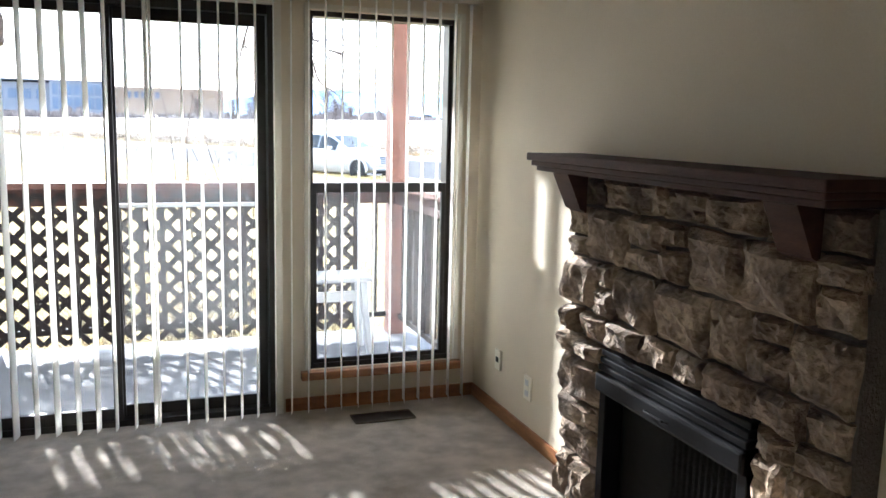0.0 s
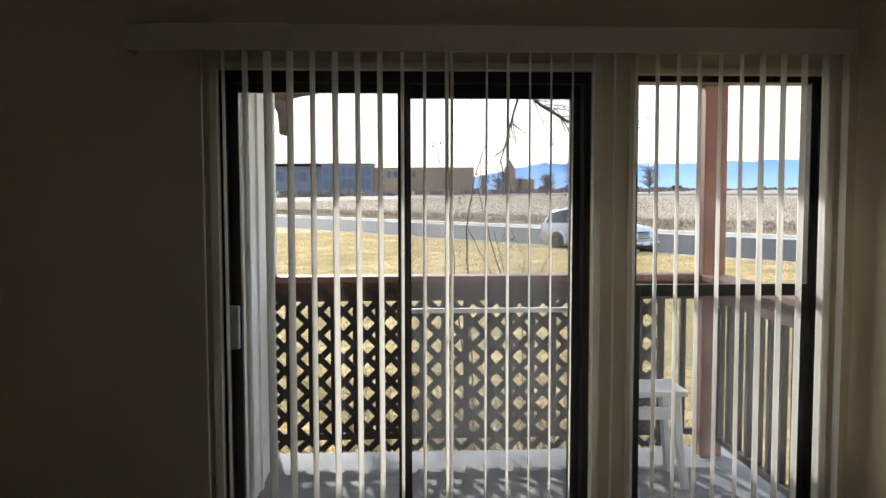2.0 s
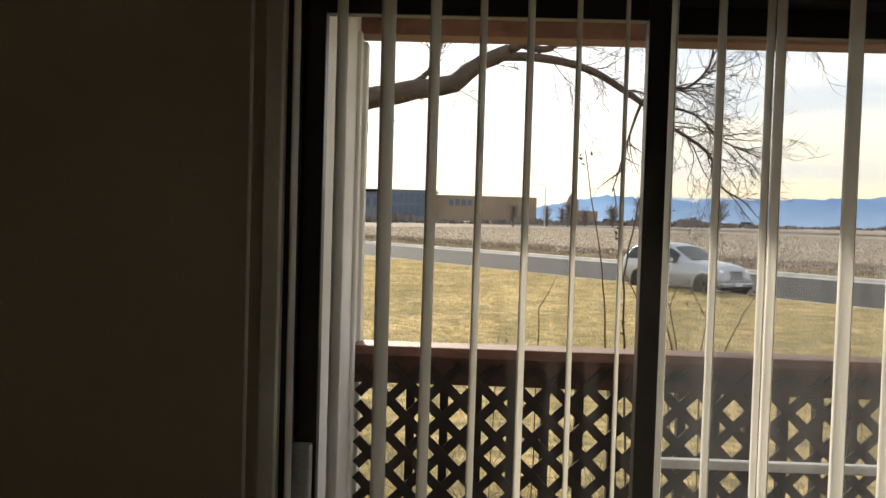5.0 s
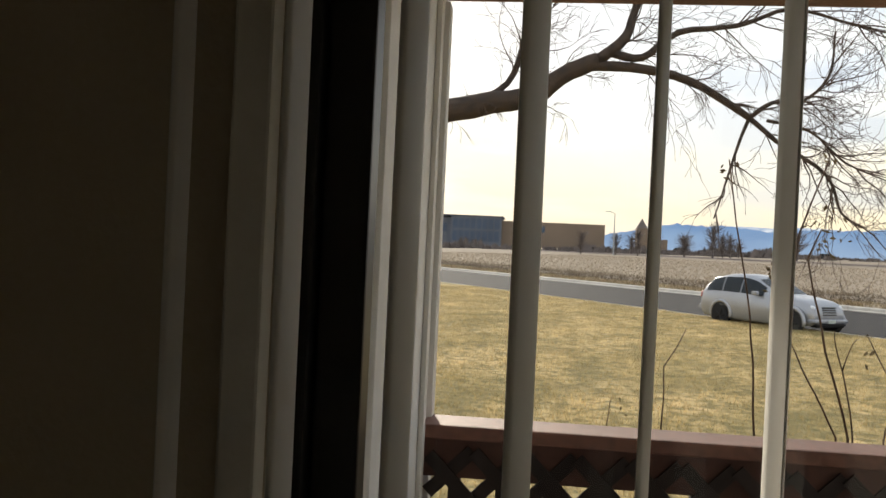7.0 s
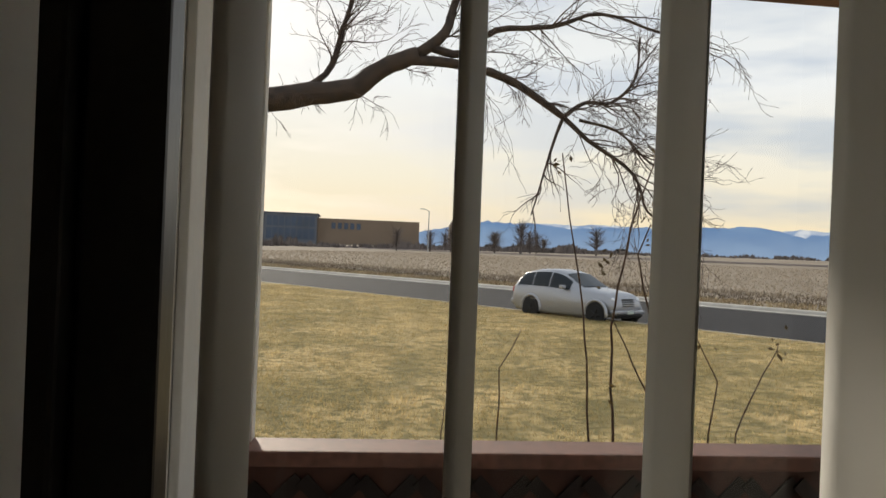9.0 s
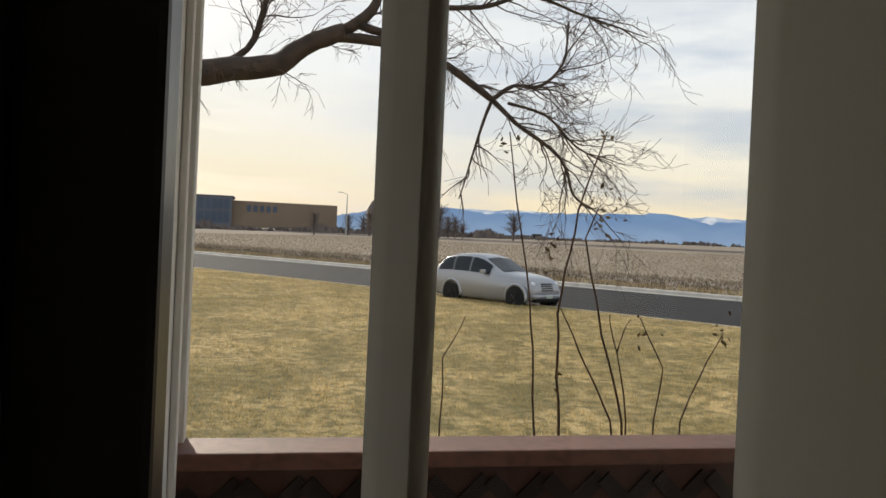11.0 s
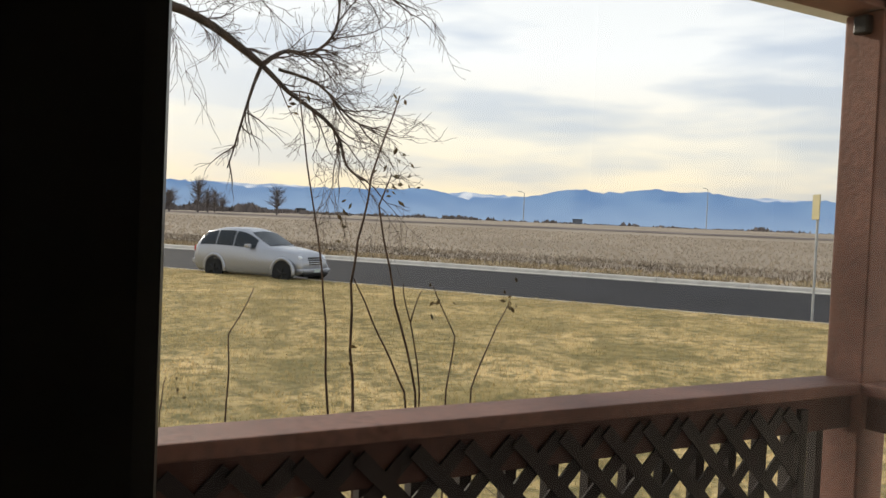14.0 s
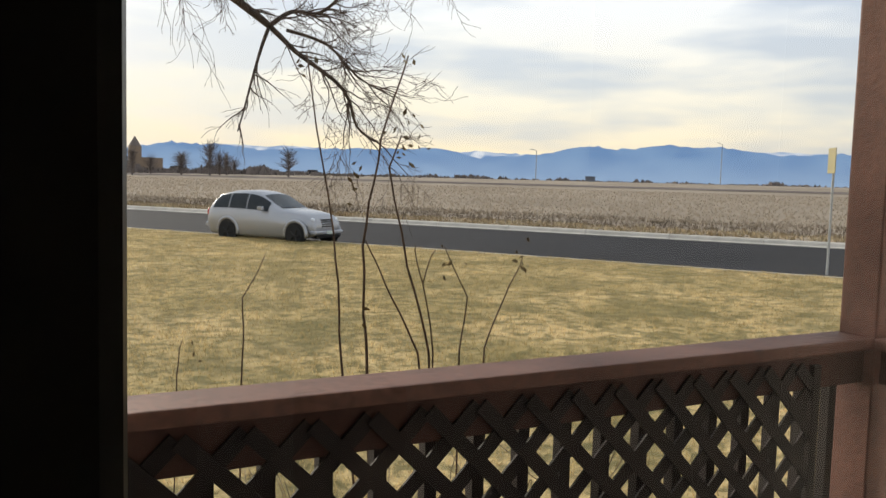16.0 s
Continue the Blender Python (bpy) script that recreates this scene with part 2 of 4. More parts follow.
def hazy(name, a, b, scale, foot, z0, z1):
    """Glowing far backdrop: haze painted in as paler colour, thickest at the foot."""
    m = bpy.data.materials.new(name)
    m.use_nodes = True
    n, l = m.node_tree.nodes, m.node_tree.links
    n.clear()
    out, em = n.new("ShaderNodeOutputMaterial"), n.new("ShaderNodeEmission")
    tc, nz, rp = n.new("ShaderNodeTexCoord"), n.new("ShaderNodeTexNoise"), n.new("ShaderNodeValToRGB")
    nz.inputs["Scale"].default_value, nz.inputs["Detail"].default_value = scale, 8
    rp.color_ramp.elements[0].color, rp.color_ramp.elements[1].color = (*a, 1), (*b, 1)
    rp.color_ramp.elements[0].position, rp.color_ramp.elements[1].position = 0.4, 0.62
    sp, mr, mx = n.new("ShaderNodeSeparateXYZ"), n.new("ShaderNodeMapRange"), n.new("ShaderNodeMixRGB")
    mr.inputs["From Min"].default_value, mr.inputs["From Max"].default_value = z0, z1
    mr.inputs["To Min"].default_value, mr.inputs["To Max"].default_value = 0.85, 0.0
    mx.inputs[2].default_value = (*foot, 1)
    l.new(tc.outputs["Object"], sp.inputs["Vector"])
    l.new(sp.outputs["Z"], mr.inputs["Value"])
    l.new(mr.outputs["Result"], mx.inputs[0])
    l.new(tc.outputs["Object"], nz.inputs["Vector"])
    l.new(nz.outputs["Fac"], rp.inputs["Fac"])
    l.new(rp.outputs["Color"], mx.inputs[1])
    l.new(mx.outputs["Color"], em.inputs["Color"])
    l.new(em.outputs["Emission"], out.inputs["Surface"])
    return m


# Aerial haze is in these colours; the ridges emit instead of being lit.
M_MOUNT = hazy("mountain_haze_glow", (0.135, 0.235, 0.42), (0.18, 0.29, 0.47), 0.006, (0.29, 0.39, 0.54), -10, 150)
M_SNOW = hazy("snow_haze_glow", (0.24, 0.34, 0.52), (0.64, 0.67, 0.72), 0.012, (0.30, 0.40, 0.55), 0, 140)


# ---- building blocks ----
def box(bm, x0, x1, y0, y1, z0, z1, bevel=0.0):
    """Adds a box to bm; bevel rounds its edges."""
    r = bmesh.ops.create_cube(bm, size=1)
    for v in r["verts"]:
        v.co = Vector(((x0 + x1) / 2 + v.co.x * (x1 - x0), (y0 + y1) / 2 + v.co.y * (y1 - y0), (z0 + z1) / 2 + v.co.z * (z1 - z0)))
    if bevel:
        edges = list({e for v in r["verts"] for e in v.link_edges})
        bmesh.ops.bevel(bm, geom=edges, offset=bevel, segments=2, affect="EDGES", profile=0.6)


def finish(name, bm, material, smooth=False):
    me = bpy.data.meshes.new(name)
    bm.to_mesh(me)
    bm.free()
    me.materials.append(material)
    if smooth:
        me.polygons.foreach_set("use_smooth", [True] * len(me.polygons))
    return new(name, me)


def thing(name, label, category, group="", kind="", at=(0, 0, 0), rz=0):
    """An Empty that parents the parts of one thing."""
    ob = new(name)
    ob.matrix_basis = pose(*at, 0, 0, rz)
    return tagged(ob, label, category, group, kind)


def part(name, bm, material, parent, label="", smooth=False):
    ob = finish(name, bm, material, smooth)
    ob.parent = parent
    if label:
        ob["label"] = label
    return ob


def bpart(name, material, parent, dims, bevel=0.0, label=""):
    bm = bmesh.new()
    box(bm, *dims, bevel)
    return part(name, bm, material, parent, label)


def structure(name, material, boxes, label, category, bevel=0.0):
    bm = bmesh.new()
    for b in boxes:
        box(bm, *b, bevel)
    return tagged(finish(name, bm, material), label, category, "", "structure")


def tube(bm, pts, radii, sides=8):
    """A tapered tube along a line of points."""
    rings = []
    for i, p in enumerate(pts):
        p = Vector(p)
        a = Vector(pts[max(i - 1, 0)])
        b = Vector(pts[min(i + 1, len(pts) - 1)])
        d = (b - a).normalized()
        u = d.orthogonal().normalized() if abs(d.y) > 0.9 else d.cross(Vector((0, 1, 0))).normalized()
        w = d.cross(u)
        rings.append([bm.verts.new(p + radii[i] * (math.cos(6.28319 * k / sides) * u + math.sin(6.28319 * k / sides) * w)) for k in range(sides)])
    for a, b in zip(rings, rings[1:]):
        for k in range(sides):
            bm.faces.new((a[k], a[(k + 1) % sides], b[(k + 1) % sides], b[k]))
    bm.faces.new(rings[0][::-1])
    bm.faces.new(rings[-1])


def quad(bm, a, b, c, d):
    bm.faces.new([bm.verts.new(p) for p in (a, b, c, d)])


# ---- the room ----
XW, XE, YS, YN, ZC = -2.2, 2.585, -6.0, 0.0, 2.44   # inner faces
TW = 0.15
D0, D1, DZ = 0.0, 1.485, 2.06       # sliding door opening
W0, W1, WZ0, WZ1 = 1.664, 2.452, 0.215, 2.05   # window opening
structure("floor", M_CARPET, [(XW - TW, XE + TW, YS - TW, TW, -0.2, 0.0)], "worn beige cut-pile carpet with sun streaks", "carpet floor")
structure("ceiling", M_CEIL, [(XW - TW, XE + TW, YS - TW, YN + TW, ZC, ZC + 0.15)], "plain off-white room ceiling", "ceiling")
structure("wall_north", M_WALL, [
    (XW - TW, D0, 0, TW, 0.0, ZC), (D0, D1, 0, TW, DZ, ZC), (D1, W0, 0, TW, 0.0, ZC),
    (W0, W1, 0, TW, 0.0, WZ0), (W0, W1, 0, TW, WZ1, ZC), (W1, XE + TW, 0, TW, 0.0, ZC)],
    "beige painted wall holding patio door and window", "wall")
structure("wall_east", M_WALL, [(XE, XE + TW, YS, 0.0, 0.0, ZC)], "beige orange-peel wall beside the stone fireplace", "wall")
structure("wall_west", M_WALL, [(XW - TW, XW, YS, 0.0, 0.0, ZC)], "plain beige side wall", "wall")
structure("wall_south", M_WALL, [(XW - TW, XE + TW, YS - TW, YS, 0.0, ZC)], "plain beige back wall", "wall")
structure("baseboard", M_OAK, [(XE - 0.012, XE, -1.27, -0.014, 0.002, 0.072), (W0 - 0.13, XE, -0.013, -0.001, 0.002, 0.072),
                               (XW, D0 - 0.05, -0.013, -0.001, 0.002, 0.072), (XE - 0.012, XE, YS, -2.75, 0.002, 0.072)], "narrow oak baseboard", "baseboard", 0.003)
structure("trim", M_CASING, [(D0 - 0.035, D0 - 0.002, -0.028, -0.001, 0, DZ + 0.03), (D1 + 0.002, D1 + 0.035, -0.028, -0.001, 0, DZ + 0.03), (D0 - 0.002, D1 + 0.002, -0.028, -0.001, DZ + 0.002, DZ + 0.03),
                             (W0 - 0.03, W0 - 0.002, -0.024, -0.001, WZ0 + 0.01, WZ1 + 0.03), (W1 + 0.002, W1 + 0.03, -0.024, -0.001, WZ0 + 0.01, WZ1 + 0.03), (W0 - 0.002, W1 + 0.002, -0.014, -0.001, WZ1 + 0.002, WZ1 + 0.03)],
          "thin cream casing round door and window", "trim", 0.003)


def frame_parts(parent, name, x0, x1, z0, z1, y0, y1, w, material, top=None, bottom=None):
    """Four rails of a frame, each a part."""
    top, bottom = top or w, bottom or w
    for d in ((x0, x0 + w, y0, y1, z0, z1), (x1 - w, x1, y0, y1, z0, z1), (x0 + w, x1 - w, y0 + 0.002, y1 - 0.002, z1 - top, z1), (x0 + w, x1 - w, y0 + 0.002, y1 - 0.002, z0, z0 + bottom)):
        bpart(name, material, parent, d, 0.003)


def pane(parent, x0, x1, z0, z1, y, name="pane", material=None):
    bm = bmesh.new()
    quad(bm, (x0, y, z0), (x1, y, z0), (x1, y, z1), (x0, y, z1))
    ob = part(name, bm, material or M_GLASS, parent)
    ob.visible_shadow = False
    return ob


door = thing("door_1", "dark bronze aluminium sliding patio door, closed", "sliding door", kind="structure")
frame_parts(door, "door_frame", D0, D1, 0.0, DZ, 0.004, 0.13, 0.028, M_BRONZE, 0.045, 0.03)
MID = 0.715
# sliding leaf on the inside, fixed leaf behind it
frame_parts(door, "stile", D0 + 0.03, MID + 0.03, 0.03, DZ - 0.045, 0.02, 0.055, 0.042, M_BRONZE, 0.04, 0.06)
pane(door, D0 + 0.07, MID - 0.01, 0.09, DZ - 0.085, 0.04)
frame_parts(door, "stile", MID, D1 - 0.03, 0.03, DZ - 0.045, 0.066, 0.10, 0.042, M_BRONZE, 0.055, 0.06)
pane(door, MID + 0.04, D1 - 0.07, 0.09, DZ - 0.10, 0.083)
bpart("handle", M_ALU, door, (0.026, 0.066, -0.014, 0.02, 0.95, 1.125), 0.006, "brushed aluminium pull handle")
bpart("jamb_strip", M_SIDING, door, (D0 + 0.0285, D0 + 0.05, 0.058, 0.125, 0.03, DZ - 0.05), 0.002, "mill aluminium outer track")
screen = thing("screen_door", "sliding insect screen with aluminium crossbar behind patio glass", "screen door")
frame_parts(screen, "screen_frame", MID + 0.01, D1 - 0.03, 0.032, DZ - 0.05, 0.106, 0.125, 0.022, M_ALU)
bpart("crossbar", M_ALU, screen, (MID + 0.034, D1 - 0.054, 0.104, 0.124, 1.072, 1.092), 0.003)
pane(screen, MID + 0.03, D1 - 0.05, 0.05, DZ - 0.07, 0.114, "mesh", M_SCREEN)

win = thing("window_1", "single-hung window in a dark bronze aluminium frame", "window", kind="structure")
frame_parts(win, "window_frame", W0, W1, WZ0, WZ1, 0.02, 0.13, 0.02, M_BRONZE, 0.026, 0.026)
frame_parts(win, "sash", W0 + 0.021, W1 - 0.045, WZ0 + 0.027, 1.195, 0.03, 0.06, 0.02, M_BRONZE, 0.05, 0.022)
bpart("jamb_track", M_BRONZE, win, (W1 - 0.044, W1 - 0.021, 0.03, 0.12, WZ0 + 0.027, WZ1 - 0.027), 0.002)
pane(win, W0 + 0.03, W1 - 0.05, WZ0 + 0.04, 1.16, 0.045)
pane(win, W0 + 0.02, W1 - 0.04, 1.17, WZ1 - 0.02, 0.08)
pane(win, W0 + 0.02, W1 - 0.04, WZ0 + 0.02, 1.16, 0.115, "insect_screen", M_SCREEN)
bpart("window_sill", M_OAK, win, (W0 - 0.05, W1 + 0.05, -0.045, 0.019, WZ0 - 0.045, WZ0 - 0.001), 0.006, "varnished oak sill")

# ---- vertical blind ----
blind = thing("vertical_blind", "off-white vinyl vertical blind, slats turned edge-on", "vertical blind")
bpart("valance", M_VALANCE, blind, (-0.32, 2.51, -0.142, -0.132, 2.112, 2.212), 0.003)
bpart("valance_return", M_VALANCE, blind, (-0.32, -0.31, -0.131, -0.002, 2.112, 2.212))
bpart("valance_return", M_VALANCE, blind, (2.50, 2.51, -0.131, -0.002, 2.112, 2.212))
bpart("headrail", M_VALANCE, blind, (-0.30, 2.49, -0.115, -0.075, 2.125, 2.165), 0.003)
SY, SZ, SW = -0.095, 2.12, 0.086


def slat_mesh():
    """One curved vane hanging from its top edge."""
    bm = bmesh.new()
    sec = []
    for k in range(9):
        u = k / 8 - 0.5
        sec.append((0.006 * (1 - 4 * u * u), u * SW))
    rows = []
    for z in (0.0, -0.5, -1.0, -1.6, -2.09):
        rows.append(([bm.verts.new((x + 0.0005, y, z)) for x, y in sec], [bm.verts.new((x - 0.0005, y, z)) for x, y in sec]))
    for (a0, a1), (b0, b1) in zip(rows, rows[1:]):
        for k in range(8):
            bm.faces.new((a0[k], a0[k + 1], b0[k + 1], b0[k]))
            bm.faces.new((a1[k + 1], a1[k], b1[k], b1[k + 1]))
        bm.faces.new((a0[0], b0[0], b1[0], a1[0]))
        bm.faces.new((a1[8], b1[8], b0[8], a0[8]))
    me = bpy.data.meshes.new("slat")
    bm.to_mesh(me)
    bm.free()
    me.materials.append(M_VINYL)
    me.polygons.foreach_set("use_smooth", [True] * len(me.polygons))
    return me


SLAT = slat_mesh()
rs = random.Random(4)
for k in range(31):
    x = -0.047 + 0.0843 * k
    if k == 12:
        x -= 0.05
    if 3 < k < 12:
        x += 0.0018 * (k - 3)
    turn = (15, 5, -4)[k] if k < 3 else -10 + rs.uniform(-3, 3)
    lean = rs.uniform(-0.15, 0.15)
    s = new("slat", SLAT)
    s.parent = blind
    s.matrix_basis = pose(x, SY, SZ, 0, lean, 0) @ pose(0, 0, 0, 0, 0, turn)

# ---- fireplace ----
FY0, FY1, FX, FZ = -1.25, -2.70, 2.50, 1.33   # stone breast: far end, near end, mortar face, top
OY0, OY1, OZ = -1.55, -2.37, 0.70             # firebox opening
fire = thing("fireplace", "split-stone fireplace with black metal firebox", "fireplace")
for d in ((OY0, FY0, 0.0), (FY1, OY1, 0.0), (OY1, OY0, OZ)):
    bpart("mortar_bed", M_MORTAR, fire, (FX, XE - 0.001, d[0], d[1], d[2], FZ))


def stone(y0, y1, z0, z1, seed, deep):
    """A rough split stone, its face broken by noise."""
    bm = bmesh.new()
    n = 7
    grid = {}
    for i in range(n + 1):
        for j in range(n + 1):
            y, z = y0 + (y1 - y0) * i / n, z0 + (z1 - z0) * j / n
            edge = i in (0, n) or j in (0, n)
            q = Vector((y * 9 + seed, z * 9, seed * 1.7))
            d = deep * (0.4 if edge else 1.0) + 0.026 * noise.noise(q) + 0.018 * noise.noise(q * 2.7) + 0.009 * noise.noise(q * 7)
            wob = 0.014 if edge else 0.006
            grid[i, j] = bm.verts.new((FX - max(d, 0.008), y + wob * noise.noise(q + Vector((9, 0, 0))), z + wob * noise.noise(q + Vector((0, 9, 0)))))
    for i in range(n):
        for j in range(n):
            bm.faces.new((grid[i, j], grid[i, j + 1], grid[i + 1, j + 1], grid[i + 1, j]))
    rim = [grid[i, 0] for i in range(n + 1)] + [grid[n, j] for j in range(1, n + 1)] + [grid[i, n] for i in range(n - 1, -1, -1)] + [grid[0, j] for j in range(n - 1, 0, -1)]
    back = [bm.verts.new((FX + 0.01, v.co.y, v.co.z)) for v in rim]
    for k in range(len(rim)):
        a = (k + 1) % len(rim)
        bm.faces.new((rim[k], rim[a], back[a], back[k]))
    bmesh.ops.recalc_face_normals(bm, faces=bm.faces)
    return part("stone", bm, M_STONE, fire)


rs = random.Random(11)
z, course = 0.0, 0
while z < FZ - 0.03:
    hgt = rs.choice((0.11, 0.14, 0.17, 0.2))
    if FZ - z - hgt < 0.09:
        hgt = FZ - z
    if z < OZ < z + hgt + 0.05:
        hgt = OZ - z if OZ - z > 0.07 else OZ - z + 0.16
    spans = [(FY1, OY1), (OY0, FY0)] if z + hgt / 2 < OZ else [(FY1, FY0)]
    for a, b in spans:
        y = a
        while y < b - 0.02:
            wid = rs.uniform(0.12, 0.28)
            if b - y - wid < 0.1:
                wid = b - y
            if wid < 0.22 and hgt > 0.15 and rs.random() < 0.6:
                hm = z + hgt * rs.uniform(0.4, 0.6)
                stone(y + 0.007, y + wid - 0.007, z + 0.007, hm - 0.006, rs.uniform(0, 99), rs.uniform(0.03, 0.06))
                stone(y + 0.007, y + wid - 0.007, hm + 0.006, z + hgt - 0.007, rs.uniform(0, 99), rs.uniform(0.03, 0.06))
            else:
                stone(y + 0.007, y + wid - 0.007, z + 0.007, z + hgt - 0.007, rs.uniform(0, 99), rs.uniform(0.035, 0.075))
            y += wid
    z += hgt

mantel = thing("mantel_shelf", "dark-stained moulded wooden mantel shelf over the stone", "mantel")
bpart("shelf_board", M_MANTEL, mantel, (2.33, XE - 0.002, -2.70, -1.13, 1.372, 1.402), 0.006)
bpart("moulding", M_MANTEL, mantel, (2.345, XE - 0.002, -2.685, -1.145, 1.352, 1.371), 0.005)
bpart("moulding", M_MANTEL, mantel, (2.362, XE - 0.002, -2.67, -1.16, 1.332, 1.351), 0.005)
for y in (-1.36, -2.52):
    bm = bmesh.new()
    vs = [(2.365, 1.331), (2.452, 1.331), (2.452, 1.185), (2.425, 1.20)]
    lo = [bm.verts.new((x, y - 0.06, q)) for x, q in vs]
    hi = [bm.verts.new((x, y + 0.06, q)) for x, q in vs]
    bm.faces.new(lo)
    bm.faces.new(hi[::-1])
    for k in range(4):
        bm.faces.new((lo[k], hi[k], hi[(k + 1) % 4], lo[(k + 1) % 4]))
    part("corbel", bm, M_MANTEL, mantel)

box_ = thing("firebox", "black steel firebox with louvred hood and mesh curtain", "firebox")
bpart("lining", M_SOOT, box_, (2.56, 2.584, OY1 + 0.03, OY0 - 0.03, 0.01, OZ - 0.06))
for k in range(3):
    bpart("louvre", M_BLACK, box_, (2.47 - 0.006 * k, 2.52, OY1 + 0.004, OY0 - 0.004, OZ - 0.03 - 0.028 * k, OZ - 0.008 - 0.028 * k), 0.004)
bpart("hood", M_BLACK, box_, (2.445, 2.53, OY1 + 0.002, OY0 - 0.002, OZ - 0.165, OZ - 0.092), 0.012)
for y0, y1 in ((OY1 + 0.002, OY1 + 0.045), (OY0 - 0.045, OY0 - 0.002)):
    bpart("side_post", M_BLACK, box_, (2.47, 2.55, y0, y1, 0.0, OZ - 0.166), 0.004)
bpart("bottom_rail", M_BLACK, box_, (2.47, 2.55, OY1 + 0.046, OY0 - 0.046, 0.0, 0.07), 0.004)
bm = bmesh.new()
tube(bm, [(2.442, -1.90, OZ - 0.13), (2.425, -1.91, OZ - 0.125), (2.425, -2.01, OZ - 0.125), (2.442, -2.02, OZ - 0.13)], [0.005] * 4)
part("damper_handle", bm, M_BLACK, box_)
bm = bmesh.new()
prev = None
for k in range(61):
    y = OY1 + 0.05 + 0.36 * k / 60
    x = 2.515 + 0.012 * math.sin(k * 1.25)
    cur = [bm.verts.new((x, y, q)) for q in (0.08, OZ - 0.17)]
    if prev:
        bm.faces.new((prev[0], cur[0], cur[1], prev[1]))
    prev = cur
part("mesh_curtain", bm, M_MESHC, box_, "pleated woven steel spark curtain", True)


# ---- small fittings ----
def outlet(name, label, y, z, w, h, slots):
    ob = thing(name, label, "wall outlet")
    bpart("cover_plate", M_BRASS, ob, (XE - 0.012, XE - 0.001, y - w / 2, y + w / 2, z - h / 2, z + h / 2), 0.002)
    for dz in slots:
        bpart("socket", M_PLASTIC if len(slots) > 1 else M_BLACK, ob, (XE - 0.015, XE - 0.0115, y - w * 0.24, y + w * 0.24, z + dz - 0.014, z + dz + 0.014), 0.002)


outlet("wall_outlet", "ivory duplex outlet on the beige wall", -0.72, 0.265, 0.072, 0.116, (-0.026, 0.026))
outlet("cable_jack", "ivory cable jack plate on the beige wall", -0.36, 0.305, 0.066, 0.105, (0.0,))
vent = thing("floor_register", "brown metal floor register sunk in the carpet", "floor vent")
bpart("tray", M_SOOT, vent, (1.85, 2.15, -0.275, -0.17, 0.001, 0.004))
for x0, x1, y0, y1 in ((1.84, 2.16, -0.287, -0.275), (1.84, 2.16, -0.17, -0.158), (1.84, 1.852, -0.275, -0.17), (2.148, 2.16, -0.275, -0.17), (1.994, 2.006, -0.275, -0.17)):
    bpart("rim", M_VENT, vent, (x0, x1, y0, y1, 0.001, 0.010), 0.002)
for k in range(22):
    x = 1.862 + 0.0132 * k
    bpart("slat", M_VENT, vent, (x, x + 0.004, -0.274, -0.171, 0.004, 0.008))

# ---- covered deck ----
DKZ, RY = -0.05, 1.62
structure("deck_floor", M_DECK, [(-0.3, 2.85, TW, 1.80, DKZ - 0.18, DKZ)], "pale grey concrete deck floor with lattice shadows", "deck", 0.01)
structure("deck_wall", M_SIDING, [(-0.35, -0.065, TW + 0.001, 1.72, DKZ - 0.4, 2.45)], "white painted side wall of the deck", "wall", 0.006)
structure("wall_outer", M_SIDING, [(XW - TW, -0.37, TW + 0.002, TW + 0.03, -0.5, 2.7), (W1 + 0.03, 6.0, TW + 0.002, TW + 0.03, -0.5, 2.7), (D1 + 0.03, W0 - 0.03, TW + 0.002, TW + 0.03, 0, 2.45), (-0.05, 2.482, TW + 0.002, TW + 0.03, DZ + 0.03, 2.42)], "white exterior siding", "wall")
structure("deck_roof", M_SIDING, [(-0.6, 3.1, TW + 0.031, 2.1, 2.42, 2.54)], "white soffit over the deck", "roof")
side = bpy.data.objects["deck_wall"]
for y in (0.30, 0.75, 1.15, 1.5):
    bpart("batten", M_SIDING, side, (-0.064, -0.05, y, y + 0.045, DKZ, 2.28), 0.003)
structure("trim_corner", M_SIDING, [(-0.095, -0.049, 1.68, 1.75, DKZ - 0.3, 2.28)], "white corner board of the side wall", "trim", 0.004)
beam = structure("roof_beam", M_STAIN, [(-0.35, 2.70, 1.586, 1.72, 2.29, 2.42)], "brown-stained roof beam", "beam", 0.006)
structure("roof_beam_side", M_STAIN, [(2.547, 2.68, TW + 0.031, 1.585, 2.29, 2.42)], "brown-stained side beam", "beam", 0.006)

post = thing("deck_post", "reddish-brown stained square timber deck post", "post")
bpart("shaft", M_STAIN, post, (2.545, 2.683, 1.586, 1.722, DKZ, 2.289), 0.008)
bpart("bracket", M_BRONZE, post, (2.511, 2.544, 1.62, 1.67, 2.215, 2.275), 0.006, "small dark hook fitting")


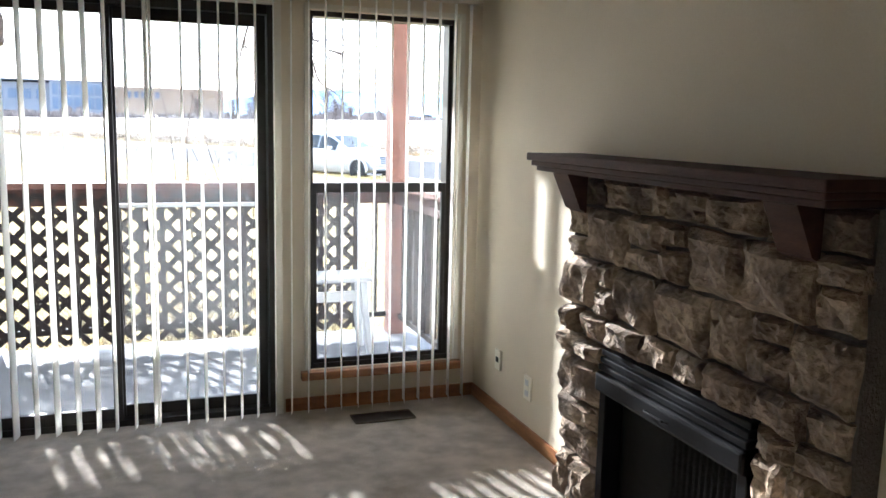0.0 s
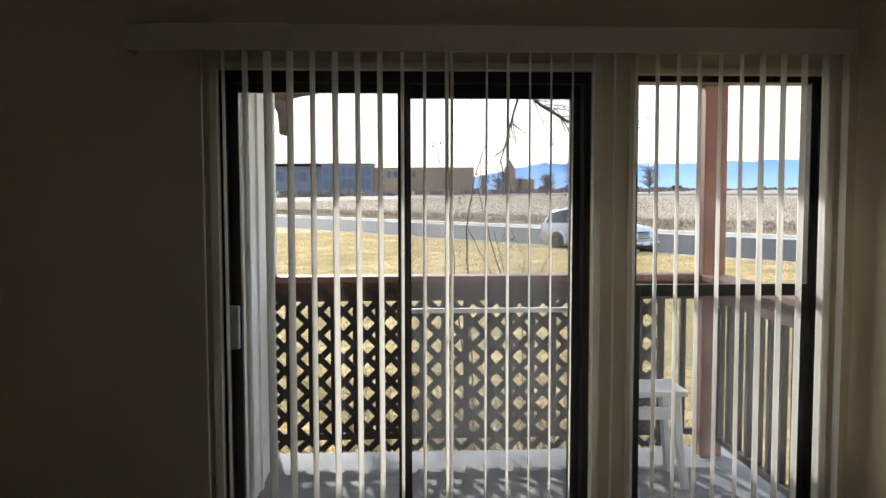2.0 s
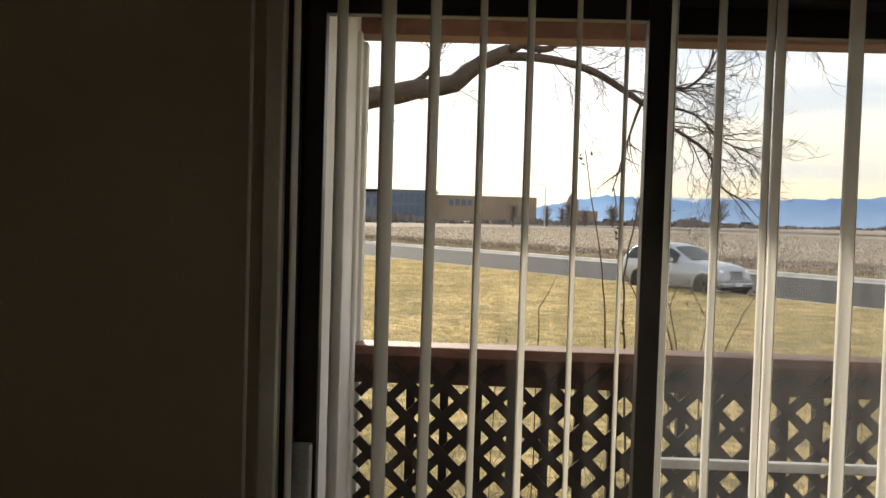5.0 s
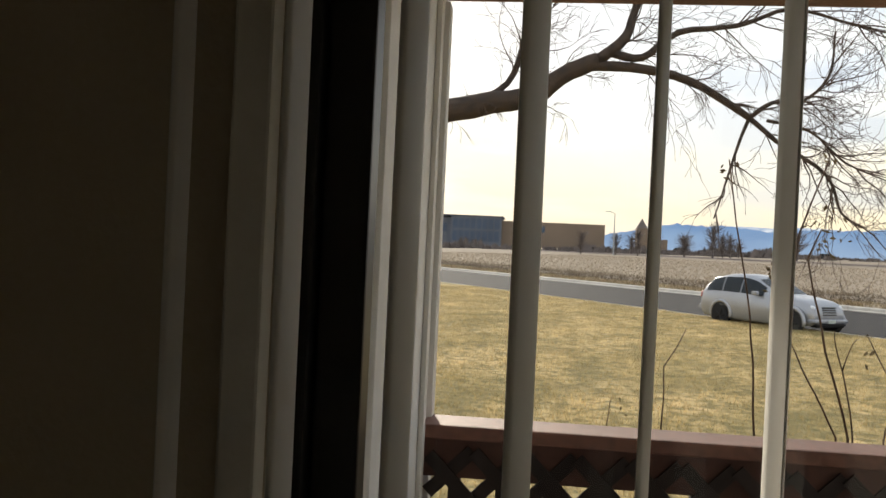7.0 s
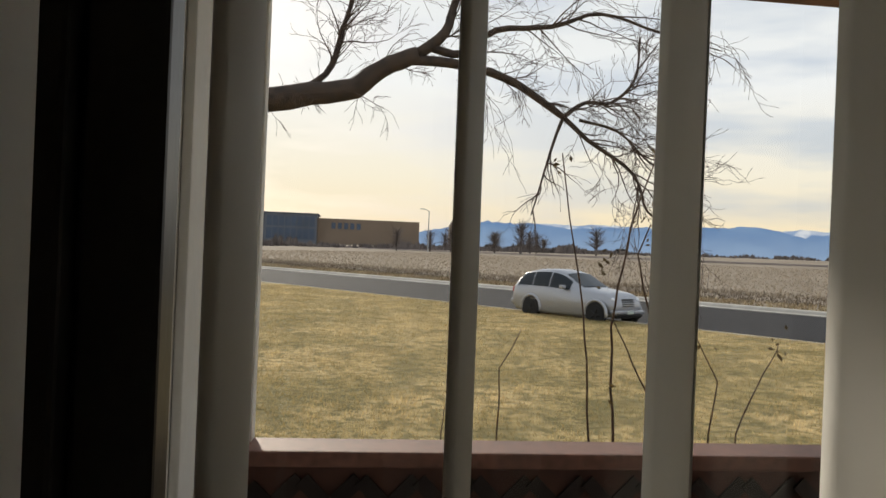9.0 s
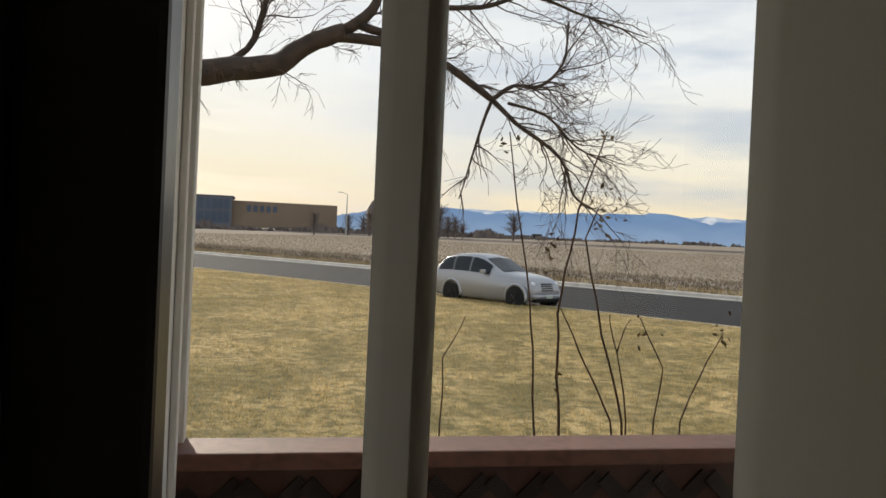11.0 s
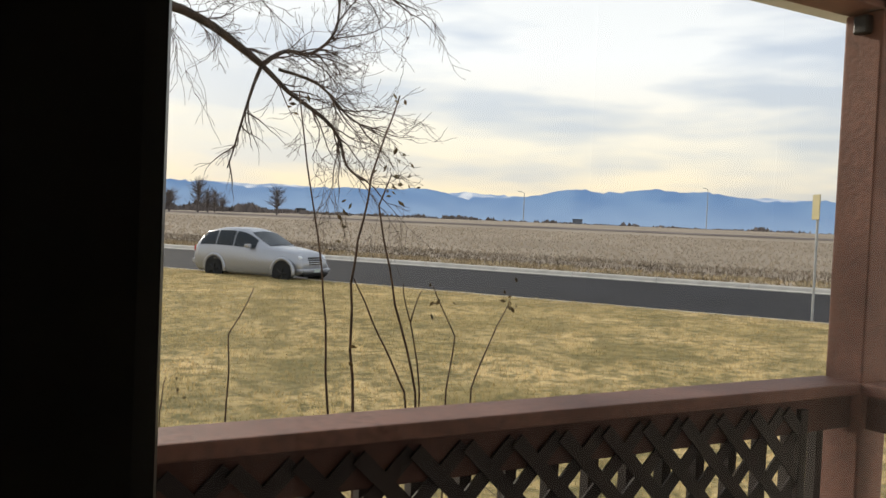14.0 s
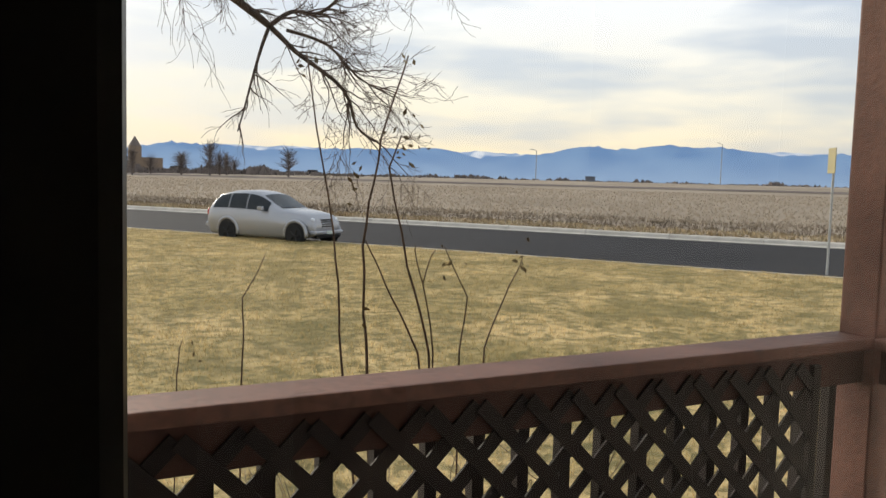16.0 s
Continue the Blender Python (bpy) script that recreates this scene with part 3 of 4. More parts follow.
def railing(name, label, along_x, a0, a1, c):
    """Cap board, fascia, bottom rail and balusters."""
    ob = thing(name, label, "railing")

    def dims(p0, p1, q0, q1, z0, z1):
        return (p0, p1, c + q0, c + q1, z0, z1) if along_x else (c + q0, c + q1, p0, p1, z0, z1)
    bpart("cap_board", M_STAIN, ob, dims(a0, a1, -0.035, 0.11, 1.044, 1.083), 0.006, "weathered red-brown cap board")
    # Fascia takes the stain copy with the cap's shade painted in.
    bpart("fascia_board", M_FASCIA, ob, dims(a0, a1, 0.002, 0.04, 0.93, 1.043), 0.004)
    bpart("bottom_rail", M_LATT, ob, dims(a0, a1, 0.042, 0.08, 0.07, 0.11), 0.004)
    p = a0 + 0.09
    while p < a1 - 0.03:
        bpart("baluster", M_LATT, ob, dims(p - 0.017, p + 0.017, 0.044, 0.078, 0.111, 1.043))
        p += 0.135
    return ob


railing("front_railing", "brown-stained timber deck railing with lattice behind", True, -0.064, 2.544, RY)
railing("side_railing", "brown-stained timber side railing of the deck", False, TW + 0.04, 1.585, 2.57)

lattice = thing("lattice_panel", "dark-stained diagonal wooden lattice fixed to the railing", "lattice")
LX0, LX1, LZ0, LZ1, STEP, LW = -0.045, 2.28, 0.02, 1.01, 0.142, 0.038
# diagonal laths clipped to the panel
for layer, sgn in ((0, 1), (1, -1)):
    c = (LX0 - LZ1 if sgn > 0 else LX0 + LZ0) - 0.02
    end = (LX1 - LZ0 if sgn > 0 else LX1 + LZ1)
    while c < end:
        if sgn > 0:
            xa, xb = max(LX0, c + LZ0), min(LX1, c + LZ1)
            pa, pb = (xa, xa - c), (xb, xb - c)
        else:
            xa, xb = max(LX0, c - LZ1), min(LX1, c - LZ0)
            pa, pb = (xa, c - xa), (xb, c - xb)
        if xb - xa > 0.03:
            bm = bmesh.new()
            h = LW / 2 * 0.7071
            y0 = RY - 0.008 - 0.008 * layer
            y1 = y0 + 0.007
            vs = []
            for (px, pz), e in ((pa, -1), (pb, 1)):
                for s in (-1, 1):
                    vs.append((px - s * h * sgn, pz + s * h))
            f = [bm.verts.new((x, y0, z)) for x, z in (vs[0], vs[1], vs[3], vs[2])]
            b = [bm.verts.new((x, y1, z)) for x, z in (vs[0], vs[1], vs[3], vs[2])]
            bm.faces.new(f)
            bm.faces.new(b[::-1])
            for k in range(4):
                bm.faces.new((f[k], b[k], b[(k + 1) % 4], f[(k + 1) % 4]))
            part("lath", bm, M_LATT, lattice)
        c += STEP
for d in ((LX1 - 0.004, LX1 + 0.03, RY - 0.018, RY + 0.001, LZ0, LZ1),):
    bpart("edge_strip", M_LATT, lattice, d, 0.002)

stool = thing("deck_table", "small weathered white resin side table on the deck", "side table")
bpart("tabletop", M_PLASTIC, stool, (1.80, 2.28, 1.05, 1.36, 0.46, 0.495), 0.012)
bpart("apron", M_PLASTIC, stool, (1.86, 2.22, 1.08, 1.10, 0.33, 0.40), 0.004)
for x, dx in ((1.86, -0.05), (2.22, 0.05)):
    for y, dy in ((1.10, -0.04), (1.31, 0.04)):
        bm = bmesh.new()
        tube(bm, [(x, y, 0.459), (x + dx * 0.3, y + dy * 0.3, 0.25), (x + dx, y + dy, DKZ)], [0.035, 0.028, 0.026], 6)
        part("leg", bm, M_PLASTIC, stool)
pipe = thing("downspout", "white rectangular downspout beside the window", "downspout")
bpart("pipe", M_SIDING, pipe, (2.50, 2.57, TW + 0.06, TW + 0.13, DKZ, 2.25), 0.008)
bpart("strap", M_SIDING, pipe, (2.49, 2.58, TW + 0.031, TW + 0.135, 1.9, 1.94), 0.003)

# ---- the ground: lawn, road, field ----
RD = Vector((0.563, -0.826))        # along the road
RN = Vector((0.826, 0.563))         # away from the house
LAWN, KERB, FAR = 20.2, 20.45, 28.5


def land(n):
    """Height of the ground at the distance n across the road's line."""
    pts = ((-4000, -0.42), (4, -0.42), (12, -0.36), (LAWN, -0.3), (FAR + 0.3, 0.02), (60, 0.7), (170, 2.75), (260, 2.2), (6000, -60))
    for (a, za), (b, zb) in zip(pts, pts[1:]):
        if n <= b:
            return za + (zb - za) * (n - a) / (b - a)
    return -60


def strip(bm, n0, n1, lift, s0=-600, s1=600, cuts=1, steps=1):
    for j in range(steps):
        a = n0 + (n1 - n0) * j / steps
        b = n0 + (n1 - n0) * (j + 1) / steps
        for i in range(cuts):
            s, e = s0 + (s1 - s0) * i / cuts, s0 + (s1 - s0) * (i + 1) / cuts
            p = [RN * a + RD * s, RN * b + RD * s, RN * b + RD * e, RN * a + RD * e]
            quad(bm, *[(q.x, q.y, land(n) + lift) for q, n in zip(p, (a, b, b, a))])


bm = bmesh.new()
vs = []
levels = (-4000, -200, 0, 4, 8, 12, 16, LAWN)
for n in levels:
    vs.append([bm.verts.new(((RN * n + RD * s).x, (RN * n + RD * s).y, land(n))) for s in (-4000, -300, -60, -20, 20, 60, 300, 4000)])
low = [bm.verts.new((v.co.x + 0.001, v.co.y, v.co.z - 0.16)) for v in vs[-1]]
vs.append(low)
rows2 = (FAR - 0.15,)
for n in rows2:
    vs.append([bm.verts.new(((RN * n + RD * s).x, (RN * n + RD * s).y, land(n) - 0.16)) for s in (-4000, -300, -60, -20, 20, 60, 300, 4000)])
for n in (FAR + 0.16, 40, 60, 100, 170, 260, 6000):
    vs.append([bm.verts.new(((RN * n + RD * s).x, (RN * n + RD * s).y, land(n))) for s in (-4000, -300, -60, -20, 20, 60, 300, 4000)])
fi = []
for k, (a, b) in enumerate(zip(vs, vs[1:])):
    for i in range(7):
        f = bm.faces.new((a[i], a[i + 1], b[i + 1], b[i]))
        f.material_index = 1 if k >= len(levels) else 0
bmesh.ops.recalc_face_normals(bm, faces=bm.faces)
ground = tagged(finish("ground", bm, M_GRASS), "dormant straw-coloured lawn running to dry open field", "ground", "", "structure")
ground.data.materials.append(M_FIELD)
bm = bmesh.new()
strip(bm, KERB + 0.0, FAR - 0.12, -0.15)
tagged(finish("road", bm, M_ASPH), "dark grey asphalt street", "road", "", "structure")


bm = bmesh.new()
strip(bm, 104, 116, 0.05)
tagged(finish("road_far", bm, M_HAZEWOOD), "brown roadside bank along the far highway", "road", "", "structure")


def kerb(name, n0, side, pan):
    """Rolled concrete kerb in three-metre lengths: gutter pan, sloping face, flat top."""
    bm = bmesh.new()
    prof = ((n0 + side * 0.17, -0.2), (n0 + side * 0.17, 0.012), (n0, 0.006), (n0 - side * 0.05, -0.03), (n0 - side * 0.10, -0.115), (n0 - side * (0.10 + pan), -0.138), (n0 - side * (0.10 + pan), -0.2))
    s = -150.0
    while s < 90:
        ends = []
        for e in (s, s + 2.98):
            ends.append([bm.verts.new(((RN * a + RD * e).x, (RN * a + RD * e).y, land(n0) + z)) for a, z in prof])
        for k in range(len(prof) - 1):
            bm.faces.new((ends[0][k], ends[0][k + 1], ends[1][k + 1], ends[1][k]))
        bm.faces.new(ends[0])
        bm.faces.new(ends[1][::-1])
        s += 3.0
    bmesh.ops.recalc_face_normals(bm, faces=bm.faces)
    return tagged(finish(name, bm, M_KERB), "pale rolled concrete kerb and gutter", "kerb", "", "structure")


kerb("kerb_near", LAWN + 0.02, -1, 0.15)
kerb("kerb_far", FAR, 1, 0.16)


def blades(name, label, category, material, count, n0, n1, s0, s1, h0, h1, width, keep, seed):
    """Loose single blades, joined as one cover."""
    g = np.random.default_rng(seed)
    n = n0 + (n1 - n0) * g.random(count) ** 1.4
    s = s0 + (s1 - s0) * g.random(count)
    x, y = RN.x * n + RD.x * s, RN.y * n + RD.y * s
    ok = keep(x, y)
    x, y, n = x[ok], y[ok], n[ok]
    c = len(x)
    zz = np.array([land(q) for q in n])
    ang = g.random(c) * 6.283
    h = h0 + (h1 - h0) * g.random(c)
    h = h * (1 + 0.35 * np.sin(x * 3.1 + 2 * np.sin(y * 1.3)) * np.sin(y * 2.7 + 1.5 * np.sin(x * 1.9)))
    w = width * (0.6 + 0.8 * g.random(c))
    lx, ly = (g.random(c) - 0.5) * h * 1.2, (g.random(c) - 0.5) * h * 1.2
    v = np.empty((c, 3, 3))
    v[:, 0] = np.stack([x - np.cos(ang) * w, y - np.sin(ang) * w, zz - 0.005], 1)
    v[:, 1] = np.stack([x + np.cos(ang) * w, y + np.sin(ang) * w, zz - 0.005], 1)
    v[:, 2] = np.stack([x + lx, y + ly, zz + h], 1)
    me = bpy.data.meshes.new(name)
    me.from_pydata(v.reshape(-1, 3).tolist(), [], np.arange(3 * c).reshape(-1, 3).tolist())
    me.materials.append(material)
    return tagged(new(name, me), label, category, "", "stuff")


blades("grass", "short dormant lawn grass, straw and dull green", "grass", M_BLADE, 430000, 1.5, LAWN - 0.05, -34, 14, 0.02, 0.065, 0.006, lambda x, y: (y > 1.85) & (x > -6), 3)
blades("roadside_weeds", "dry brown weeds along the far kerb", "weeds", M_STALK, 26000, FAR + 2.0, FAR + 8.5, -70, 25, 0.05, 0.2, 0.016, lambda x, y: y > 2, 5)
blades("verge_grass", "golden straw verge beside the far kerb", "grass", M_VERGE, 16000, FAR + 0.3, FAR + 2.6, -70, 25, 0.04, 0.16, 0.03, lambda x, y: y > 2, 6)
blades("field_grass", "pale dry grass standing over the open field", "grass", M_WEED, 60000, FAR + 6, FAR + 60, -110, 40, 0.05, 0.17, 0.045, lambda x, y: y > 2, 7)


# ---- parked car ----
def car(at, heading, label):
    """Tall rounded hatchback wagon; x runs to its front."""
    ob = thing("parked_car", label, "car", at=at, rz=heading)
    # half section: (width share, height) rings along the length
    prof = [  # x, sill z, belt z, belt half width, roof z, roof half width
        (-0.96, 0.45, 0.80, 0.62, 0.86, 0.52), (-0.90, 0.32, 0.92, 0.76, 1.04, 0.58), (-0.76, 0.25, 0.99, 0.82, 1.27, 0.58), (-0.48, 0.22, 1.01, 0.85, 1.49, 0.60),
        (0.0, 0.21, 1.01, 0.855, 1.59, 0.62), (0.55, 0.21, 1.0, 0.855, 1.61, 0.62), (0.9, 0.21, 0.99, 0.855, 1.585, 0.61), (1.22, 0.21, 0.98, 0.85, 1.50, 0.60), (1.60, 0.21, 0.97, 0.845, 1.28, 0.62), (1.95, 0.22, 0.97, 0.82, 1.09, 0.62),
        (2.4, 0.23, 0.96, 0.78, 1.05, 0.54), (2.8, 0.25, 0.92, 0.74, 0.99, 0.48), (3.02, 0.27, 0.84, 0.70, 0.92, 0.43), (3.12, 0.30, 0.72, 0.66, 0.80, 0.40), (3.17, 0.38, 0.58, 0.62, 0.64, 0.36)]
    bm = bmesh.new()
    rings = []
    for x, s, bz, bw, rz, rw in prof:
        half = [(bw * 0.90, s), (bw * 1.0, s + 0.10), (bw * 1.03, (s + bz) * 0.52), (bw * 1.0, bz), (bw * 0.55 + rw * 0.45, bz + (rz - bz) * 0.55), (rw, bz + (rz - bz) * 0.92), (rw * 0.6, rz), (0.0, rz + 0.012)]
        full = [(-y, z) for y, z in half] + [(y, z) for y, z in half[-2::-1]]
        rings.append([bm.verts.new((x, y, z)) for y, z in full])
    for a, b in zip(rings, rings[1:]):
        for k in range(len(a) - 1):
            bm.faces.new((a[k], a[k + 1], b[k + 1], b[k]))
        bm.faces.new((a[-1], a[0], b[0], b[-1]))
    bm.faces.new(rings[0])
    bm.faces.new(rings[-1][::-1])
    bmesh.ops.recalc_face_normals(bm, faces=bm.faces)
    part("body", bm, M_CAR, ob, "", True)

    cols = list(zip(*prof))

    def station(x):
        return [float(np.interp(x, cols[0], c)) for c in cols[1:]]

    def patch(name, rows, flip):
        """Glass laid just proud of the body, from a grid of points."""
        bm = bmesh.new()
        vs = [[bm.verts.new(p) for p in r] for r in rows]
        for a, b in zip(vs, vs[1:]):
            for k in range(len(a) - 1):
                f = (a[k], a[k + 1], b[k + 1], b[k])
                bm.faces.new(f[::-1] if flip else f)
        part(name, bm, M_CARGLASS, ob, "", True)

    def side_glass(x0, x1, sd):
        rows = []
        for q in range(7):
            x = x0 + (x1 - x0) * q / 6
            sl, bz, bw, rz, rw = station(x)
            line = []
            for f in (0.08, 0.3, 0.55, 0.72, 0.84):
                y = np.interp(f, (0, 0.55, 0.92), (bw, bw * 0.55 + rw * 0.45, rw)) + 0.016
                line.append((x, sd * y, bz + (rz - bz) * f))
            rows.append(line)
        patch("side_window", rows, sd < 0)

    def top_glass(name, x0, x1):
        rows = []
        for q in range(7):
            x = x0 + (x1 - x0) * q / 6
            sl, bz, bw, rz, rw = station(x)
            rows.append([(x, rw * u, bz + (rz - bz) * 0.92 + (0.08 * (rz - bz) + 0.012) * (1 - abs(u)) ** 0.6 + 0.018) for u in (-0.93, -0.6, -0.25, 0, 0.25, 0.6, 0.93)])
        patch(name, rows, False)
    for s in (-1, 1):
        side_glass(-0.62, 0.0, s)
        side_glass(0.05, 0.70, s)
        side_glass(0.75, 1.56, s)
        bm = bmesh.new()
        box(bm, 1.30, 1.48, s * 0.97 - 0.07, s * 0.97 + 0.07, 1.02, 1.14, 0.03)
        part("mirror", bm, M_CAR, ob)
        for x in (0.0, 2.62):
            bm = bmesh.new()
            bmesh.ops.create_cone(bm, cap_ends=True, segments=28, radius1=0.37, radius2=0.37, depth=0.03, matrix=Matrix.Translation((x, s * 0.865, 0.35)) @ Matrix.Rotation(radians(90), 4, "X"))
            part("wheel_arch", bm, M_TYRE, ob, "dark wheel arch")
            bm = bmesh.new()
            bmesh.ops.create_cone(bm, cap_ends=True, segments=28, radius1=0.315, radius2=0.315, depth=0.2, matrix=Matrix.Translation((x, s * 0.80, 0.315)) @ Matrix.Rotation(radians(90), 4, "X"))
            bmesh.ops.bevel(bm, geom=[e for e in bm.edges if len(e.link_faces) == 2 and e.calc_face_angle(0) > 1], offset=0.025, segments=2, affect="EDGES")
            w = part("wheel", bm, M_TYRE, ob)
            bm = bmesh.new()
            arc = [radians(-12 + 204 * q / 16) for q in range(17)]
            tube(bm, [(x + 0.40 * math.cos(a), s * 0.86, 0.35 + 0.40 * math.sin(a)) for a in arc], [0.055] * 17, 7)
            part("fender", bm, M_CAR, ob, "", True)
            bm = bmesh.new()
            for q in range(5):
                a = q * 1.2566
                tube(bm, [(x, s * 0.905, 0.315), (x + 0.19 * math.cos(a), s * 0.902, 0.315 + 0.19 * math.sin(a))], [0.04, 0.03], 6)
            part("rim", bm, M_RIM, w)
        bm = bmesh.new()
        bmesh.ops.create_uvsphere(bm, u_segments=12, v_segments=8, radius=0.12, matrix=Matrix.Translation((2.98, s * 0.58, 0.78)) @ Matrix.Diagonal((1.2, 1.0, 0.72, 1)))
        part("headlight", bm, M_LAMPG, ob, "", True)
        bm = bmesh.new()
        bmesh.ops.create_uvsphere(bm, u_segments=10, v_segments=8, radius=0.1, matrix=Matrix.Translation((-0.88, s * 0.72, 0.88)) @ Matrix.Diagonal((0.7, 0.7, 1.3, 1)))
        part("tail_lamp", bm, M_RED, ob, "", True)
    top_glass("windscreen", 1.24, 1.93)
    top_glass("rear_window", -0.86, -0.56)
    for k in range(4):
        z = 0.58 + 0.065 * k
        bpart("grille_bar", M_BLACK, ob, (3.05 + 0.01 * (3 - k), 3.19 - 0.012 * k, -0.28, 0.28, z, z + 0.035), 0.006)
    bpart("bumper", M_CAR, ob, (3.0, 3.26, -0.72, 0.72, 0.36, 0.47), 0.04)
    bpart("bumper", M_CAR, ob, (-1.05, -0.85, -0.74, 0.74, 0.42, 0.58), 0.04)
    bpart("air_dam", M_BLACK, ob, (3.0, 3.22, -0.6, 0.6, 0.24, 0.33), 0.02)
    bpart("plate", M_PLATE, ob, (3.262, 3.27, -0.15, 0.15, 0.36, 0.46))
    return ob


car((6.9, 26.1, land(20.1) - 0.15), math.degrees(math.atan2(RD.y, RD.x)), "silver retro-styled hatchback wagon parked at the kerb")


# ---- trees ----
def grow(bm, p, d, length, r, depth, rng, droop, spread):
    """A twig that bends, thins and forks."""
    pts, rad = [p.copy()], [r]
    steps = 5
    q = p.copy()
    for i in range(steps):
        d = (d + Vector((rng.uniform(-1, 1), rng.uniform(-1, 1), rng.uniform(-1, 1))) * 0.33 + Vector((0, 0, -droop))).normalized()
        q = q + d * (length / steps)
        pts.append(q.copy())
        rad.append(max(0.0022, r * (1 - 0.75 * (i + 1) / steps)))
    tube(bm, pts, rad, 5 if r > 0.008 else 3)
    if depth <= 0:
        return
    for k in range(rng.choice((3, 4, 4, 5))):
        i = rng.randint(1, steps)
        side = Vector((rng.uniform(-1, 1), rng.uniform(-0.8, 0.8), rng.uniform(-0.9, 0.7)))
        grow(bm, pts[i], (d + side * spread).normalized(), length * rng.uniform(0.45, 0.72), max(0.003, rad[i] * 0.6), depth - 1, rng, droop, spread)


tree = thing("bare_tree", "leafless winter tree with a long drooping limb", "tree")
TY = 7.82
bm = bmesh.new()
tube(bm, [(-3.4, TY + 0.4, -0.6), (-3.35, TY + 0.4, 0.4), (-3.3, TY + 0.35, 1.6), (-3.15, TY + 0.3, 2.4), (-3.3, TY + 0.5, 3.6), (-3.5, TY + 0.8, 5.6)], [0.42, 0.33, 0.29, 0.27, 0.2, 0.1], 12)
part("trunk", bm, M_BARK, tree, "", True)


def limb(pts, r0, r1):
    bm = bmesh.new()
    fine = []
    v = [Vector((x, TY + dy, z)) for x, dy, z in pts]
    for i in range(len(v) - 1):
        a, b, c, d = v[max(i - 1, 0)], v[i], v[i + 1], v[min(i + 2, len(v) - 1)]
        for k in range(4):
            t = k / 4
            p = 0.5 * ((2 * b) + (c - a) * t + (2 * a - 5 * b + 4 * c - d) * t * t + (3 * b - a - 3 * c + d) * t ** 3)
            fine.append(p + 0.02 * r0 / 0.09 * noise.noise_vector(p * 5))
    fine.append(v[-1])
    n = len(fine)
    tube(bm, fine, [(r0 + (r1 - r0) * i / (n - 1)) * (1 + 0.12 * noise.noise(fine[i] * 9)) for i in range(n)], 9)
    part("limb", bm, M_BARK, tree, "", True)
    return fine


L1 = limb([(-3.15, 0.3, 2.3), (-1.6, 0.1, 2.72), (-0.67, 0, 3.0), (0.1, 0, 3.14), (0.43, 0, 3.36), (0.81, 0, 3.54)], 0.15, 0.085)
L2 = limb([(0.81, 0, 3.54), (1.08, 0, 3.78), (1.18, 0.05, 4.15), (1.5, 0.1, 4.9)], 0.06, 0.03)
L3 = limb([(0.7, 0, 3.48), (1.3, 0, 3.46), (1.85, 0, 3.3), (2.33, 0, 3.0)], 0.055, 0.034)
L4 = limb([(0.95, 0, 3.62), (1.25, 0, 3.58), (1.6, 0, 3.84), (2.2, 0.1, 3.95), (2.75, 0.2, 4.15), (3.4, 0.2, 4.0), (4.1, 0.2, 3.85)], 0.045, 0.006)
L5 = limb([(2.33, 0, 3.0), (2.6, 0, 2.78), (3.09, 0, 2.46), (3.25, 0, 2.1), (3.45, 0, 1.95)], 0.028, 0.008)
L6 = limb([(2.33, 0, 3.0), (2.55, 0, 3.16), (2.86, 0.1, 3.2), (3.1, 0.1, 3.45), (3.15, 0.1, 3.9)], 0.026, 0.009)
L7 = limb([(2.33, 0, 3.0), (2.24, 0, 2.75), (2.12, 0, 2.3), (2.03, 0, 1.98)], 0.02, 0.006)
L8 = limb([(2.5, 0, 2.98), (2.95, 0.1, 2.9), (3.3, 0.1, 2.6), (3.75, 0.2, 2.44)], 0.018, 0.006)
L9 = limb([(-0.5, 0, 3.02), (-0.1, 0.05, 3.3), (0.05, 0.1, 3.75), (0.2, 0.1, 4.3)], 0.04, 0.02)
L10 = limb([(-1.0, 0.05, 2.9), (-0.9, 0.0, 2.75), (-0.85, 0, 2.6), (-0.86, 0, 2.4)], 0.10, 0.075)
rng = random.Random(21)
bm = bmesh.new()
for line, cnt, ln, dp, dr in ((L5, 15, 0.7, 2, 0.0), (L6, 20, 0.7, 2, 0.0), (L7, 7, 0.42, 1, 0.1), (L8, 14, 0.65, 2, -0.01), (L4, 18, 0.75, 2, 0.03), (L3, 7, 0.42, 2, 0.07), (L2, 12, 0.8, 2, 0.0), (L9, 14, 0.6, 2, 0.0), (L1, 8, 0.4, 2, 0.06)):
    for k in range(cnt):
        i = rng.randint(2, len(line) - 2)
        d = (line[i + 1] - line[i]).normalized()
        side = Vector((rng.uniform(-0.3, 1.1), rng.uniform(-0.8, 0.8), rng.uniform(-0.9, 0.9)))
        grow(bm, line[i], (d + side * 0.8).normalized(), ln * rng.uniform(0.6, 1.2), 0.009, dp, rng, dr, 0.75)
part("twigs", bm, M_TWIG, tree, "fine bare twigs")["kind"] = "stuff"

# ---- rose canes outside the railing ----
rose = thing("rose_bush", "tall bare rose canes with a few dry leaves", "shrub", at=(1.4, 2.62, -0.42))
CY = 2.80


def cane(pts, r):
    bm = bmesh.new()
    v = [Vector(((x - 0.05) * 0.94 + 0.05 - 1.4, dy, (z - 1.567) * 0.94 + 1.567 + 0.42 if z > 0 else z + 0.42)) for x, dy, z in pts]
    fine = []
    for a, b in zip(v, v[1:]):
        for k in range(5):
            p = a.lerp(b, k / 5)
            fine.append(p + 0.012 * noise.noise_vector(p * 6))
    fine.append(v[-1])
    n = len(fine)
    tube(bm, fine, [0.75 * r * (1 - 0.6 * i / n) for i in range(n)], 6)
    part("cane", bm, M_ROSE, rose, "", True)


